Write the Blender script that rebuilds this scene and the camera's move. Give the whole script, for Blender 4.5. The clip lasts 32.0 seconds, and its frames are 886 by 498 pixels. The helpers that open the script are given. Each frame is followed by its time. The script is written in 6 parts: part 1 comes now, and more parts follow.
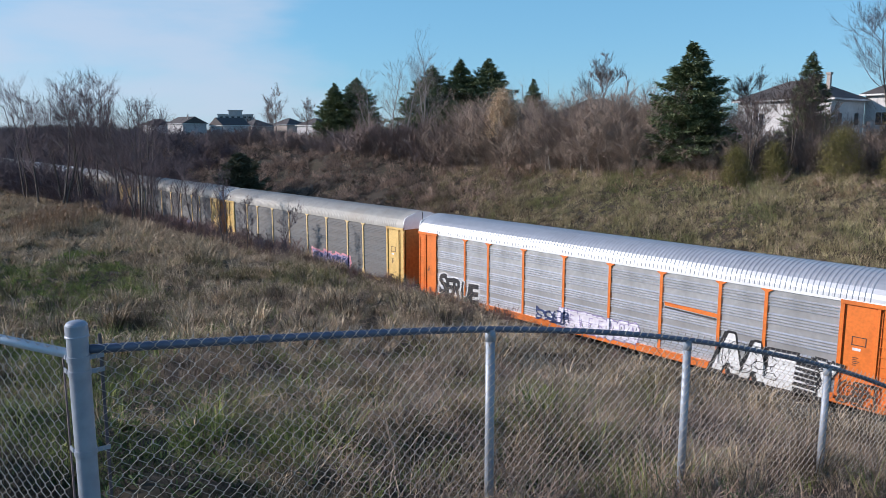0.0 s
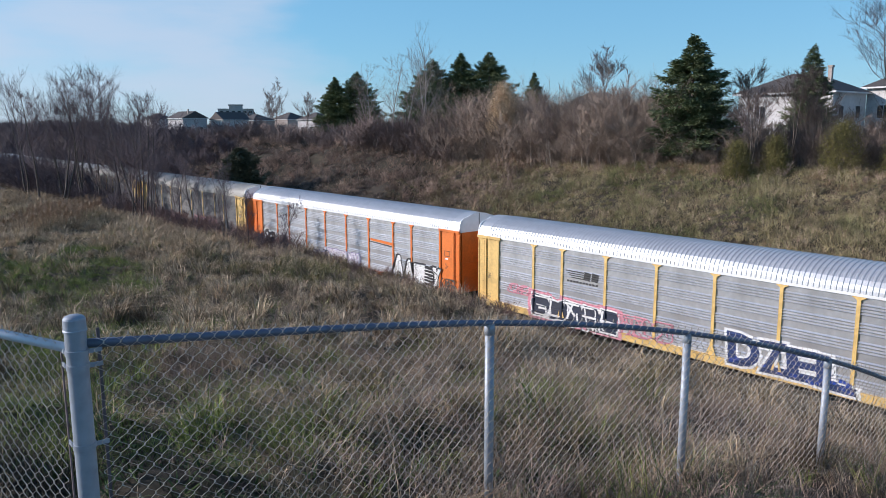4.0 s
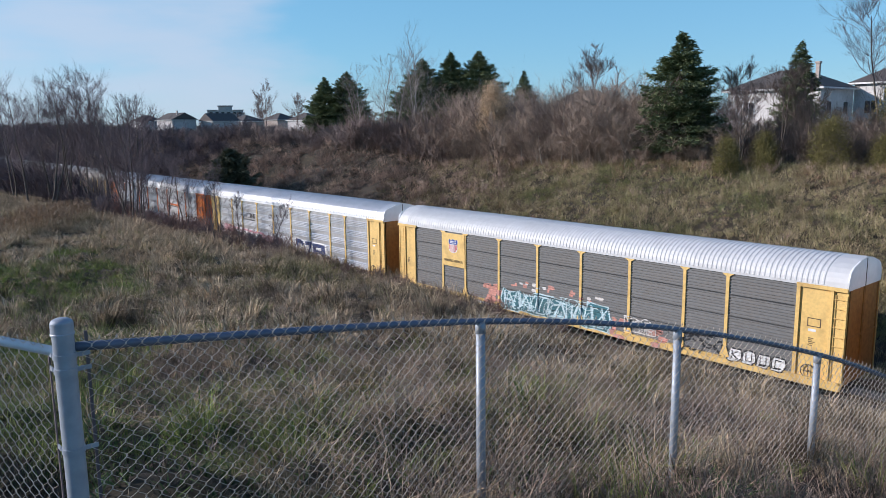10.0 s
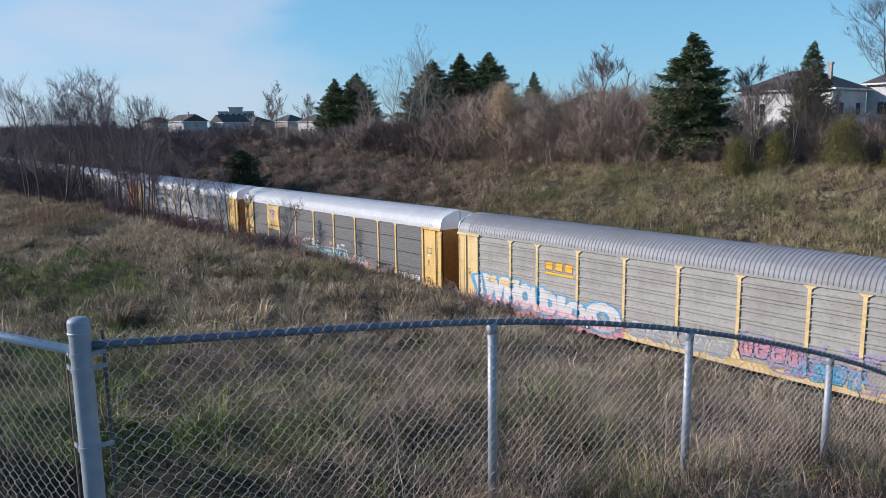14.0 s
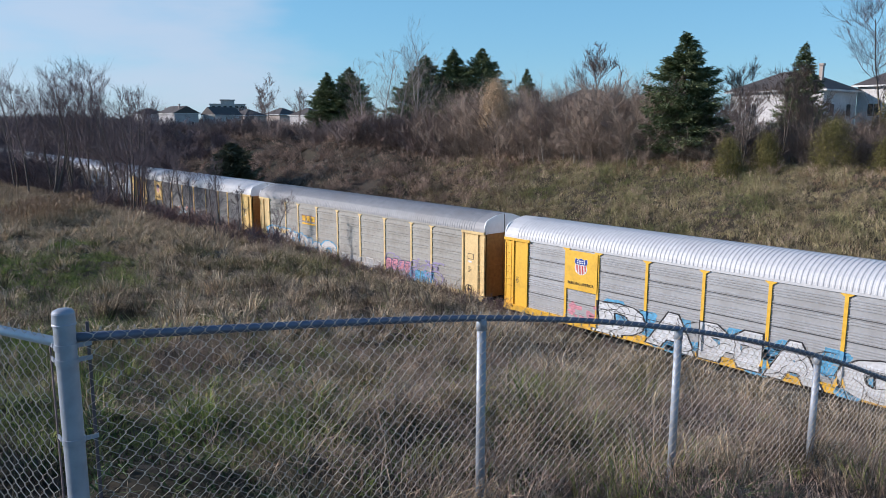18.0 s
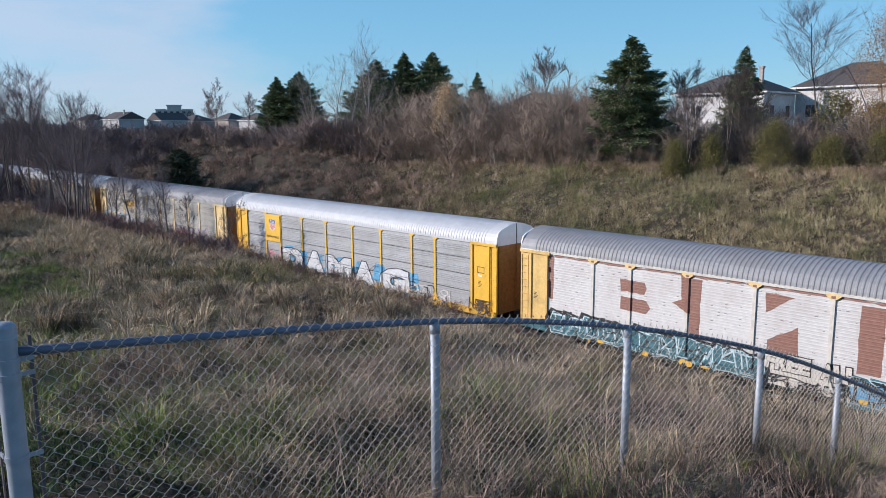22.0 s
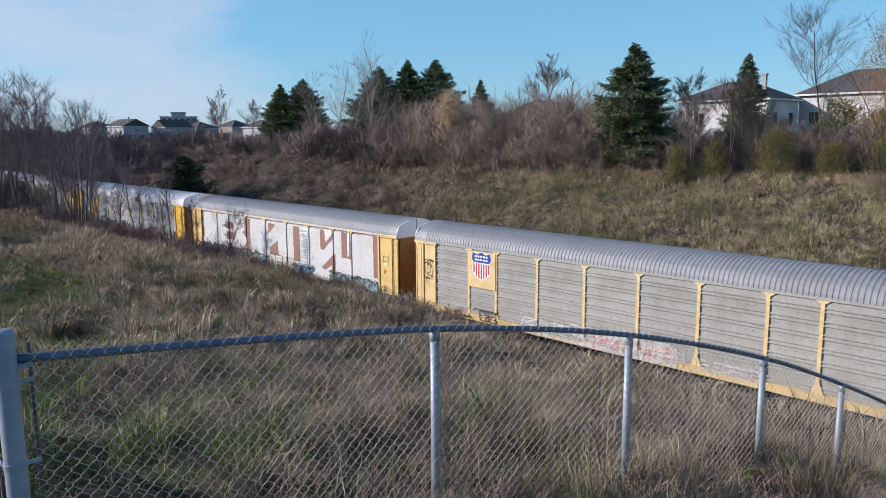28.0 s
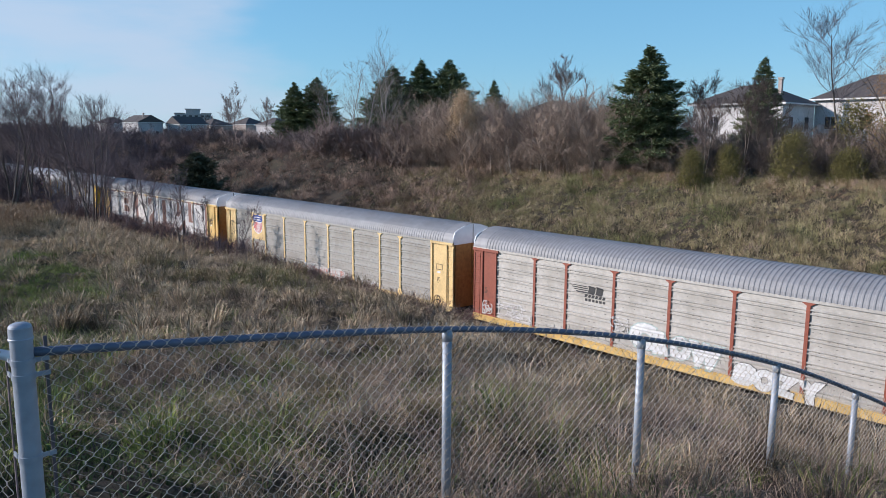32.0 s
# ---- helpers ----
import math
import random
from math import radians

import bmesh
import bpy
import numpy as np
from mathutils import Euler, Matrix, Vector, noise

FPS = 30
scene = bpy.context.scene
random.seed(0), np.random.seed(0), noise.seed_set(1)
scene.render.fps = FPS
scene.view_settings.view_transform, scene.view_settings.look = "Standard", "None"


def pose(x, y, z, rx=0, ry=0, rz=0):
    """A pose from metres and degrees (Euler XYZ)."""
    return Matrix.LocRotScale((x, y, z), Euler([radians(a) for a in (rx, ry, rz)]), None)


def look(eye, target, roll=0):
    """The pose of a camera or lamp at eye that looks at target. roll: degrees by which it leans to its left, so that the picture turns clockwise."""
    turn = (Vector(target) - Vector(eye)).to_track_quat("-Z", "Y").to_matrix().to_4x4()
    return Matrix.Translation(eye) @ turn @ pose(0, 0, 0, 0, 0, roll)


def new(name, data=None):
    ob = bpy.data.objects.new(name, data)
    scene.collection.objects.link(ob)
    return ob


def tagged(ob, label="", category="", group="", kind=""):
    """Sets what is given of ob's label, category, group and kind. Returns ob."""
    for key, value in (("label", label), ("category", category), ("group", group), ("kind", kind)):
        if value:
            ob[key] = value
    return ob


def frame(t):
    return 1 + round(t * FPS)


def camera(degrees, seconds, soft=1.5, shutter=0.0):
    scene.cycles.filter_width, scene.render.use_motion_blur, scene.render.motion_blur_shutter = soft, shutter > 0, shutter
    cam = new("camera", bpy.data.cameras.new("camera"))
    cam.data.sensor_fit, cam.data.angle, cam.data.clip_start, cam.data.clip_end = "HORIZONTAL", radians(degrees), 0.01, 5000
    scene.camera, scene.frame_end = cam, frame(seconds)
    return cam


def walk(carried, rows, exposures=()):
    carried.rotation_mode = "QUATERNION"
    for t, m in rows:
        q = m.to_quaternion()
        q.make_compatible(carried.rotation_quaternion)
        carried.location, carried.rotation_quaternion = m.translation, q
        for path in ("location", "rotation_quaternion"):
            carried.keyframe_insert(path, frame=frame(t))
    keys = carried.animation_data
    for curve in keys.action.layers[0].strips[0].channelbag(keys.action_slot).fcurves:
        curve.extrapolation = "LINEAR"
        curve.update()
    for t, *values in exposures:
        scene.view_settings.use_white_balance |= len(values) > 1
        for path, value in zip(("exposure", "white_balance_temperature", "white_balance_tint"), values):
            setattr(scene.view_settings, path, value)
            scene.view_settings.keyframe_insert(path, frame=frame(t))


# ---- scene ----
cam = camera(61.77, 32.0, 0.7)
PATH = [
    (0, (-0.006, -29.941, 10.749), (-15.131, -17.225, 7.654), -0.06),
    (0.5, (-0.012, -29.937, 10.748), (-15.092, -17.171, 7.645), 0.03),
    (1, (-0.016, -29.934, 10.747), (-15.076, -17.149, 7.624), 0.18),
    (1.5, (-0.009, -29.934, 10.746), (-15.127, -17.220, 7.615), -0.10),
    (2, (-0.005, -29.931, 10.746), (-15.159, -17.267, 7.588), -0.06),
    (2.5, (-0.005, -29.927, 10.744), (-15.187, -17.308, 7.535), -0.28),
    (3, (-0.004, -29.925, 10.743), (-15.197, -17.332, 7.487), -0.44),
    (3.5, (-0.003, -29.927, 10.744), (-15.172, -17.296, 7.521), -0.26),
    (5.5, (-0.013, -29.924, 10.740), (-14.987, -17.087, 7.422), -0.34),
    (6, (-0.010, -29.926, 10.741), (-14.965, -17.060, 7.452), -0.25),
    (6.5, (-0.011, -29.924, 10.741), (-14.953, -17.053, 7.408), -0.27),
    (7, (-0.010, -29.923, 10.741), (-14.974, -17.080, 7.404), -0.41),
    (7.5, (-0.004, -29.923, 10.741), (-15.011, -17.121, 7.442), -0.40),
    (8, (0.000, -29.925, 10.741), (-15.052, -17.171, 7.459), -0.43),
    (8.5, (-0.000, -29.925, 10.741), (-15.048, -17.173, 7.431), -0.52),
    (9, (-0.003, -29.920, 10.740), (-15.013, -17.122, 7.436), -0.65),
    (9.5, (-0.001, -29.915, 10.741), (-14.985, -17.080, 7.462), -0.73),
    (10, (-0.000, -29.916, 10.741), (-14.975, -17.069, 7.470), -0.71),
    (10.5, (-0.001, -29.923, 10.740), (-14.932, -17.028, 7.460), -0.58),
    (11, (0.000, -29.932, 10.739), (-14.935, -17.038, 7.471), -0.60),
    (11.5, (-0.000, -29.933, 10.738), (-14.928, -17.035, 7.454), -0.54),
    (12, (0.000, -29.933, 10.739), (-14.943, -17.046, 7.480), -0.44),
    (12.5, (0.002, -29.937, 10.740), (-14.982, -17.091, 7.501), -0.41),
    (13, (0.001, -29.938, 10.739), (-15.036, -17.157, 7.494), -0.50),
    (13.5, (0.001, -29.937, 10.739), (-15.097, -17.230, 7.485), -0.71),
    (14, (0.001, -29.937, 10.739), (-15.144, -17.282, 7.506), -0.75),
    (14.5, (-0.003, -29.935, 10.739), (-15.158, -17.292, 7.504), -0.70),
    (16.5, (-0.005, -29.932, 10.736), (-15.190, -17.340, 7.445), -0.58),
    (17, (-0.003, -29.929, 10.737), (-15.134, -17.280, 7.413), -0.40),
    (17.5, (-0.004, -29.925, 10.736), (-15.060, -17.197, 7.377), -0.22),
    (18, (-0.011, -29.922, 10.734), (-14.982, -17.091, 7.387), 0.09),
    (18.5, (-0.012, -29.925, 10.734), (-14.918, -17.002, 7.444), 0.25),
    (19, (-0.008, -29.931, 10.734), (-14.892, -16.977, 7.471), 0.18),
    (19.5, (-0.006, -29.935, 10.735), (-14.847, -16.929, 7.475), 0.23),
    (20, (-0.010, -29.930, 10.735), (-14.714, -16.768, 7.488), 0.14),
    (20.5, (-0.016, -29.917, 10.734), (-14.519, -16.533, 7.493), 0.11),
    (21, (-0.008, -29.913, 10.736), (-14.387, -16.397, 7.485), -0.14),
    (21.5, (0.007, -29.921, 10.739), (-14.253, -16.286, 7.461), -0.37),
    (22, (0.014, -29.925, 10.740), (-14.134, -16.168, 7.487), -0.38),
    (22.5, (0.016, -29.923, 10.740), (-14.097, -16.124, 7.511), -0.40),
    (23, (0.019, -29.919, 10.741), (-14.130, -16.149, 7.551), -0.60),
    (23.5, (0.021, -29.916, 10.744), (-14.158, -16.158, 7.630), -0.64),
    (24, (0.018, -29.918, 10.746), (-14.188, -16.177, 7.683), -0.51),
    (24.5, (0.011, -29.926, 10.745), (-14.174, -16.138, 7.800), -0.12),
    (25, (0.004, -29.934, 10.744), (-14.160, -16.103, 7.903), 0.20),
    (25.5, (-0.001, -29.939, 10.744), (-14.154, -16.096, 7.909), 0.22),
    (27.5, (0.018, -29.921, 10.741), (-14.142, -16.119, 7.736), 0.05),
    (28, (0.028, -29.909, 10.743), (-14.203, -16.195, 7.674), -0.39),
    (28.5, (0.032, -29.904, 10.741), (-14.142, -16.156, 7.571), -0.60),
    (29, (0.032, -29.906, 10.739), (-14.090, -16.117, 7.507), -0.66),
    (29.5, (0.028, -29.911, 10.738), (-14.074, -16.102, 7.502), -0.41),
    (30, (0.025, -29.913, 10.740), (-14.121, -16.152, 7.498), -0.28),
    (30.5, (0.024, -29.914, 10.741), (-14.197, -16.237, 7.471), -0.22),
    (31, (0.026, -29.911, 10.743), (-14.287, -16.347, 7.402), -0.36),
    (31.5, (0.025, -29.912, 10.744), (-14.359, -16.409, 7.458), -0.31),
    (32, (0.015, -29.921, 10.745), (-14.419, -16.422, 7.675), 0.37),
]
walk(cam, [(t, look(eye, target, roll)) for t, eye, target, roll in PATH], [(0, 0.12, 5950, 15), (32, 0.12, 5950, 15)])

# ---- light ----
SUN = Vector((-0.65, -0.67, 0.36)).normalized()
world = bpy.data.worlds.new("sky")
scene.world = world
world.use_nodes = True
wn, wl = world.node_tree.nodes, world.node_tree.links
wn.clear()
w_out = wn.new("ShaderNodeOutputWorld")
w_bg = wn.new("ShaderNodeBackground")
w_sky = wn.new("ShaderNodeTexSky")
w_sky.sky_type = "NISHITA"
w_sky.sun_disc = False
w_sky.sun_elevation = math.asin(SUN.z)
w_sky.sun_rotation = math.atan2(SUN.x, SUN.y)
w_sky.altitude, w_sky.air_density, w_sky.dust_density, w_sky.ozone_density = 200, 1.0, 0.2, 4.0
w_bg.inputs["Strength"].default_value = 0.134
# a bank of thin white cloud in the west
w_tc = wn.new("ShaderNodeTexCoord")
w_sep = wn.new("ShaderNodeSeparateXYZ")
w_noise = wn.new("ShaderNodeTexNoise")
w_noise.inputs["Scale"].default_value = 3.2
w_noise.inputs["Detail"].default_value = 5
w_map = wn.new("ShaderNodeMapping")
w_map.inputs["Scale"].default_value = (1, 1, 3.6)
w_dot = wn.new("ShaderNodeVectorMath")
w_dot.operation = "DOT_PRODUCT"
w_dot.inputs[1].default_value = (-0.985, 0.12, 0.12)
w_add = wn.new("ShaderNodeMath")
w_add.operation = "MULTIPLY_ADD"
w_add.inputs[1].default_value = 0.32
w_ramp = wn.new("ShaderNodeMapRange")
w_ramp.interpolation_type = "SMOOTHSTEP"
w_ramp.inputs["From Min"].default_value = 1.06
w_ramp.inputs["From Max"].default_value = 1.17
w_ramp.inputs["To Max"].default_value = 0.7
w_mix = wn.new("ShaderNodeMix")
w_mix.data_type = "RGBA"
w_mix.inputs["B"].default_value = (4.1, 4.55, 5.05, 1)
wl.new(w_tc.outputs["Generated"], w_map.inputs["Vector"])
wl.new(w_map.outputs["Vector"], w_noise.inputs["Vector"])
wl.new(w_tc.outputs["Generated"], w_dot.inputs[0])
wl.new(w_noise.outputs["Fac"], w_add.inputs[0])
wl.new(w_dot.outputs["Value"], w_add.inputs[2])
wl.new(w_add.outputs["Value"], w_ramp.inputs["Value"])
wl.new(w_ramp.outputs["Result"], w_mix.inputs["Factor"])
w_haze = wn.new("ShaderNodeMix")
w_haze.data_type = "RGBA"
# haze lies over the horizon and thins out towards the zenith
w_thin = wn.new("ShaderNodeMapRange")
w_thin.interpolation_type = "SMOOTHSTEP"
w_thin.inputs["From Min"].default_value, w_thin.inputs["From Max"].default_value = 0.2, 0.75
w_thin.inputs["To Min"].default_value, w_thin.inputs["To Max"].default_value = 0.55, 0.0
wl.new(w_tc.outputs["Generated"], w_sep.inputs["Vector"])
wl.new(w_sep.outputs["Z"], w_thin.inputs["Value"])
wl.new(w_thin.outputs["Result"], w_haze.inputs["Factor"])
w_haze.inputs["B"].default_value = (1.35, 3.6, 4.75, 1)
wl.new(w_sky.outputs["Color"], w_haze.inputs["A"])
wl.new(w_haze.outputs["Result"], w_mix.inputs["A"])
wl.new(w_mix.outputs["Result"], w_bg.inputs["Color"])
wl.new(w_bg.outputs["Background"], w_out.inputs["Surface"])
sun_data = bpy.data.lights.new("sun", "SUN")
sun_data.energy, sun_data.angle, sun_data.color = 4.9, radians(0.6), (1.0, 0.9, 0.79)
sun = new("sun", sun_data)
sun.matrix_world = look(SUN * 100, (0, 0, 0))


# ---- materials ----
def mat(name, col, rough=0.7, metal=0.0, spread=0.25, scale=6.0, dirt=(0.12, 0.1, 0.08), dirty=0.25, bump=0.0, stretch=(1, 1, 1), own=0.0):
    """A painted, worn or natural surface: fine grain, larger stains, relief; own: how far each piece differs."""
    m = bpy.data.materials.new(name)
    m.use_nodes = True
    n, l = m.node_tree.nodes, m.node_tree.links
    b = n["Principled BSDF"]
    b.inputs["Roughness"].default_value, b.inputs["Metallic"].default_value = rough, metal
    tc, mp = n.new("ShaderNodeTexCoord"), n.new("ShaderNodeMapping")
    mp.inputs["Scale"].default_value = stretch
    l.new(tc.outputs["Object"], mp.inputs["Vector"])
    fine, big = n.new("ShaderNodeTexNoise"), n.new("ShaderNodeTexNoise")
    fine.inputs["Scale"].default_value, fine.inputs["Detail"].default_value = scale, 6
    big.inputs["Scale"].default_value, big.inputs["Detail"].default_value = scale * 0.13, 4
    for t in (fine, big):
        l.new(mp.outputs["Vector"], t.inputs["Vector"])
    hsv = n.new("ShaderNodeHueSaturation")
    hsv.inputs["Color"].default_value = (*col, 1)
    rng = n.new("ShaderNodeMapRange")
    rng.inputs["From Min"].default_value, rng.inputs["From Max"].default_value = 0.25, 0.75
    rng.inputs["To Min"].default_value, rng.inputs["To Max"].default_value = 1 - spread, 1 + spread
    l.new(fine.outputs["Fac"], rng.inputs["Value"])
    value = rng.outputs["Result"]
    if own:
        info, mad = n.new("ShaderNodeObjectInfo"), n.new("ShaderNodeMath")
        mad.operation = "MULTIPLY_ADD"
        mad.inputs[1].default_value = own
        l.new(info.outputs["Random"], mad.inputs[0])
        l.new(value, mad.inputs[2])
        value = mad.outputs["Value"]
    l.new(value, hsv.inputs["Value"])
    ramp, mix = n.new("ShaderNodeMapRange"), n.new("ShaderNodeMix")
    ramp.inputs["From Min"].default_value, ramp.inputs["From Max"].default_value = 0.48, 0.75
    ramp.inputs["To Max"].default_value = dirty
    mix.data_type = "RGBA"
    mix.inputs["B"].default_value = (*dirt, 1)
    l.new(big.outputs["Fac"], ramp.inputs["Value"])
    l.new(ramp.outputs["Result"], mix.inputs["Factor"])
    l.new(hsv.outputs["Color"], mix.inputs["A"])
    l.new(mix.outputs["Result"], b.inputs["Base Color"])
    if bump:
        bp = n.new("ShaderNodeBump")
        bp.inputs["Strength"].default_value, bp.inputs["Distance"].default_value = bump, 0.02
        l.new(fine.outputs["Fac"], bp.inputs["Height"])
        l.new(bp.outputs["Normal"], b.inputs["Normal"])
    return m


def plant(name, cols, rough=0.85, patch=None, patch_scale=0.12, tufts=0.0, tuft_scale=2.4):
    """Leaves, blades or twigs: each island takes a colour between those given; patch: a second tone in drifts over the ground; tufts: how far bleached and brown tufts differ."""
    m = bpy.data.materials.new(name)
    m.use_nodes = True
    n, l = m.node_tree.nodes, m.node_tree.links
    b = n["Principled BSDF"]
    b.inputs["Roughness"].default_value = rough
    b.inputs["Specular IOR Level"].default_value = 0.2
    geo, ramp = n.new("ShaderNodeNewGeometry"), n.new("ShaderNodeValToRGB")
    while len(ramp.color_ramp.elements) < len(cols):
        ramp.color_ramp.elements.new(0.5)
    for i, c in enumerate(cols):
        ramp.color_ramp.elements[i].position = i / (len(cols) - 1)
        ramp.color_ramp.elements[i].color = (*c, 1)
    l.new(geo.outputs["Random Per Island"], ramp.inputs["Fac"])
    out = ramp.outputs["Color"]
    if patch:
        noi, rng, mix = n.new("ShaderNodeTexNoise"), n.new("ShaderNodeMapRange"), n.new("ShaderNodeMix")
        noi.inputs["Scale"].default_value, noi.inputs["Detail"].default_value = patch_scale, 4
        rng.inputs["From Min"].default_value, rng.inputs["From Max"].default_value = 0.5, 0.64
        rng.inputs["To Max"].default_value = 0.8
        mix.data_type = "RGBA"
        mix.inputs["B"].default_value = (*patch, 1)
        l.new(geo.outputs["Position"], noi.inputs["Vector"])
        l.new(noi.outputs["Fac"], rng.inputs["Value"])
        l.new(rng.outputs["Result"], mix.inputs["Factor"])
        l.new(out, mix.inputs["A"])
        out = mix.outputs["Result"]
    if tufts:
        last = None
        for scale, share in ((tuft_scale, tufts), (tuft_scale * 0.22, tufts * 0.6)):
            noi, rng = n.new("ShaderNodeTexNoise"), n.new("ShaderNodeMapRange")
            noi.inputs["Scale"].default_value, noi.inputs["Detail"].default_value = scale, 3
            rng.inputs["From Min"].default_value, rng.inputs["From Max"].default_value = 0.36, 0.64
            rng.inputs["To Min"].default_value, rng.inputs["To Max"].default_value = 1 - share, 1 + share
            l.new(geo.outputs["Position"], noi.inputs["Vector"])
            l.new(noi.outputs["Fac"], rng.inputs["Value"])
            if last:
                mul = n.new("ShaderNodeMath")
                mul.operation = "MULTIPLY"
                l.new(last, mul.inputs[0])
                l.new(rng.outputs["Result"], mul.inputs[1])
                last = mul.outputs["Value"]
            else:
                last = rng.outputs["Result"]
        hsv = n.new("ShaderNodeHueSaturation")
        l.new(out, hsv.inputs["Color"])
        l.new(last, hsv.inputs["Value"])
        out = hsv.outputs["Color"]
    l.new(out, b.inputs["Base Color"])
    return m


YELLOW = mat("yellow_paint", (0.74, 0.5, 0.17), 0.55, 0, 0.12, 9, (0.2, 0.1, 0.04), 0.45, 0.1)
GOLD = mat("golden_yellow_paint", (0.82, 0.48, 0.045), 0.5, 0, 0.1, 9, (0.22, 0.1, 0.03), 0.3, 0.1)
STRAW = mat("pale_yellow_paint", (0.76, 0.55, 0.25), 0.6, 0, 0.12, 9, (0.25, 0.15, 0.07), 0.4, 0.1)
ORANGE = mat("orange_paint", (0.76, 0.19, 0.025), 0.5, 0, 0.12, 9, (0.18, 0.06, 0.02), 0.35, 0.1)
OXIDE = mat("brown_red_paint", (0.3, 0.085, 0.05), 0.6, 0, 0.15, 9, (0.1, 0.05, 0.04), 0.35, 0.1)
CREAM = mat("cream_white_paint", (0.66, 0.62, 0.55), 0.55, 0, 0.1, 9, (0.3, 0.26, 0.2), 0.4, 0.1)
GALV = mat("galvanized_steel", (0.74, 0.745, 0.75), 0.33, 0.75, 0.1, 4, (0.24, 0.23, 0.22), 0.45, 0.03, (1, 1, 1), 0.1)
GREY = mat("dull_grey_steel", (0.155, 0.155, 0.152), 0.7, 0.0, 0.12, 5, (0.18, 0.16, 0.14), 0.5, 0.03, (1, 1, 1), 0.1)
LIGHT = mat("light_grey_steel", (0.44, 0.445, 0.45), 0.45, 0.35, 0.1, 5, (0.26, 0.24, 0.22), 0.4, 0.03, (1, 1, 1), 0.1)
BEIGE = mat("weathered_beige_steel", (0.5, 0.475, 0.43), 0.55, 0.2, 0.14, 5, (0.22, 0.19, 0.15), 0.5, 0.03, (1, 1, 1), 0.1)
DUN = mat("dusty_dun_steel", (0.35, 0.336, 0.303), 0.7, 0.0, 0.14, 5, (0.2, 0.17, 0.13), 0.5, 0.03, (1, 1, 1), 0.1)
CHALK = mat("chalky_white_paint", (0.6, 0.585, 0.565), 0.7, 0, 0.1, 5, (0.4, 0.33, 0.29), 0.4, 0.05, (1, 1, 1), 0.06)
ROOF_WHITE = mat("white_roof_paint", (0.57, 0.572, 0.575), 0.5, 0, 0.08, 3, (0.4, 0.4, 0.4), 0.3)
HOOD = mat("white_hood_paint", (0.84, 0.85, 0.86), 0.5, 0, 0.06, 3, (0.45, 0.44, 0.42), 0.3)
ROOF_GALV = mat("ribbed_galvanized_roof", (0.56, 0.57, 0.585), 0.42, 0.5, 0.08, 3, (0.4, 0.4, 0.4), 0.35)
ROOF_GREY = mat("grey_roof_steel", (0.27, 0.272, 0.28), 0.6, 0.1, 0.12, 3, (0.22, 0.2, 0.18), 0.5)
ROOF_SAND = mat("sandy_roof_steel", (0.37, 0.355, 0.32), 0.6, 0.1, 0.12, 3, (0.3, 0.25, 0.18), 0.5)
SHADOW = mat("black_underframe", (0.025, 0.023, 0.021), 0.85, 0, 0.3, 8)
RUST = mat("rusty_brown_steel", (0.085, 0.06, 0.045), 0.8, 0.1, 0.3, 8, (0.06, 0.04, 0.03), 0.5)
GRIME = mat("grey_grime", (0.2, 0.19, 0.175), 0.8)
SEAM = mat("black_seam", (0.05, 0.05, 0.05), 0.7)
END = mat("stained_ochre_paint", (0.34, 0.17, 0.045), 0.65, 0, 0.25, 5, (0.1, 0.06, 0.03), 0.6, 0.1)
# fence rail on its shaded run: shade and blue skylight are in the colour
SHADED_PIPE = mat("shaded_blue_pipe", (0.12, 0.15, 0.215), 0.5, 0.25, 0.2, 14)
OLD_BAR = mat("rusty_mauve_steel", (0.11, 0.09, 0.1), 0.7, 0.1, 0.3, 14)
INK = mat("black_spray_paint", (0.015, 0.015, 0.018), 0.6)
NAVY = mat("navy_spray_paint", (0.02, 0.04, 0.13), 0.6, spread=0.3)
WHITE = mat("white_spray_paint", (0.74, 0.74, 0.73), 0.6, spread=0.12)
LILAC = mat("lilac_spray_paint", (0.33, 0.28, 0.46), 0.6, spread=0.2)
TEAL = mat("teal_spray_paint", (0.045, 0.15, 0.18), 0.6, spread=0.45)
PALE_LILAC = mat("pale_lilac_spray_paint", (0.72, 0.69, 0.76), 0.6, spread=0.15)
AZURE = mat("azure_spray_paint", (0.12, 0.36, 0.56), 0.6, spread=0.35)
ICE = mat("ice_blue_spray_paint", (0.5, 0.64, 0.68), 0.6, spread=0.3)
SEA = mat("grey_sea_green_spray_paint", (0.16, 0.27, 0.3), 0.6, spread=0.4)
NIGHT = mat("blue_black_spray_paint", (0.02, 0.028, 0.055), 0.6, spread=0.3)
CORAL = mat("faded_coral_spray_paint", (0.55, 0.27, 0.22), 0.7, spread=0.35)
PINK_WASH = mat("washed_pink_spray_paint", (0.68, 0.48, 0.5), 0.7, spread=0.25)
SILVER = mat("silver_spray_paint", (0.68, 0.69, 0.7), 0.45, 0.2, spread=0.2)
MINT = mat("pale_mint_spray_paint", (0.45, 0.55, 0.52), 0.6, spread=0.2)
PINK = mat("pink_spray_paint", (0.62, 0.27, 0.32), 0.6, spread=0.3)
BLUE = mat("royal_blue_paint", (0.02, 0.06, 0.3), 0.5)
RED = mat("red_paint", (0.55, 0.04, 0.03), 0.5)
UMBER = mat("brown_spray_paint", (0.27, 0.135, 0.1), 0.65, spread=0.2)
ZINC = mat("dull_galvanized_pipe", (0.33, 0.365, 0.42), 0.5, 0.25, 0.15, 14, (0.25, 0.26, 0.28), 0.5, 0.1)
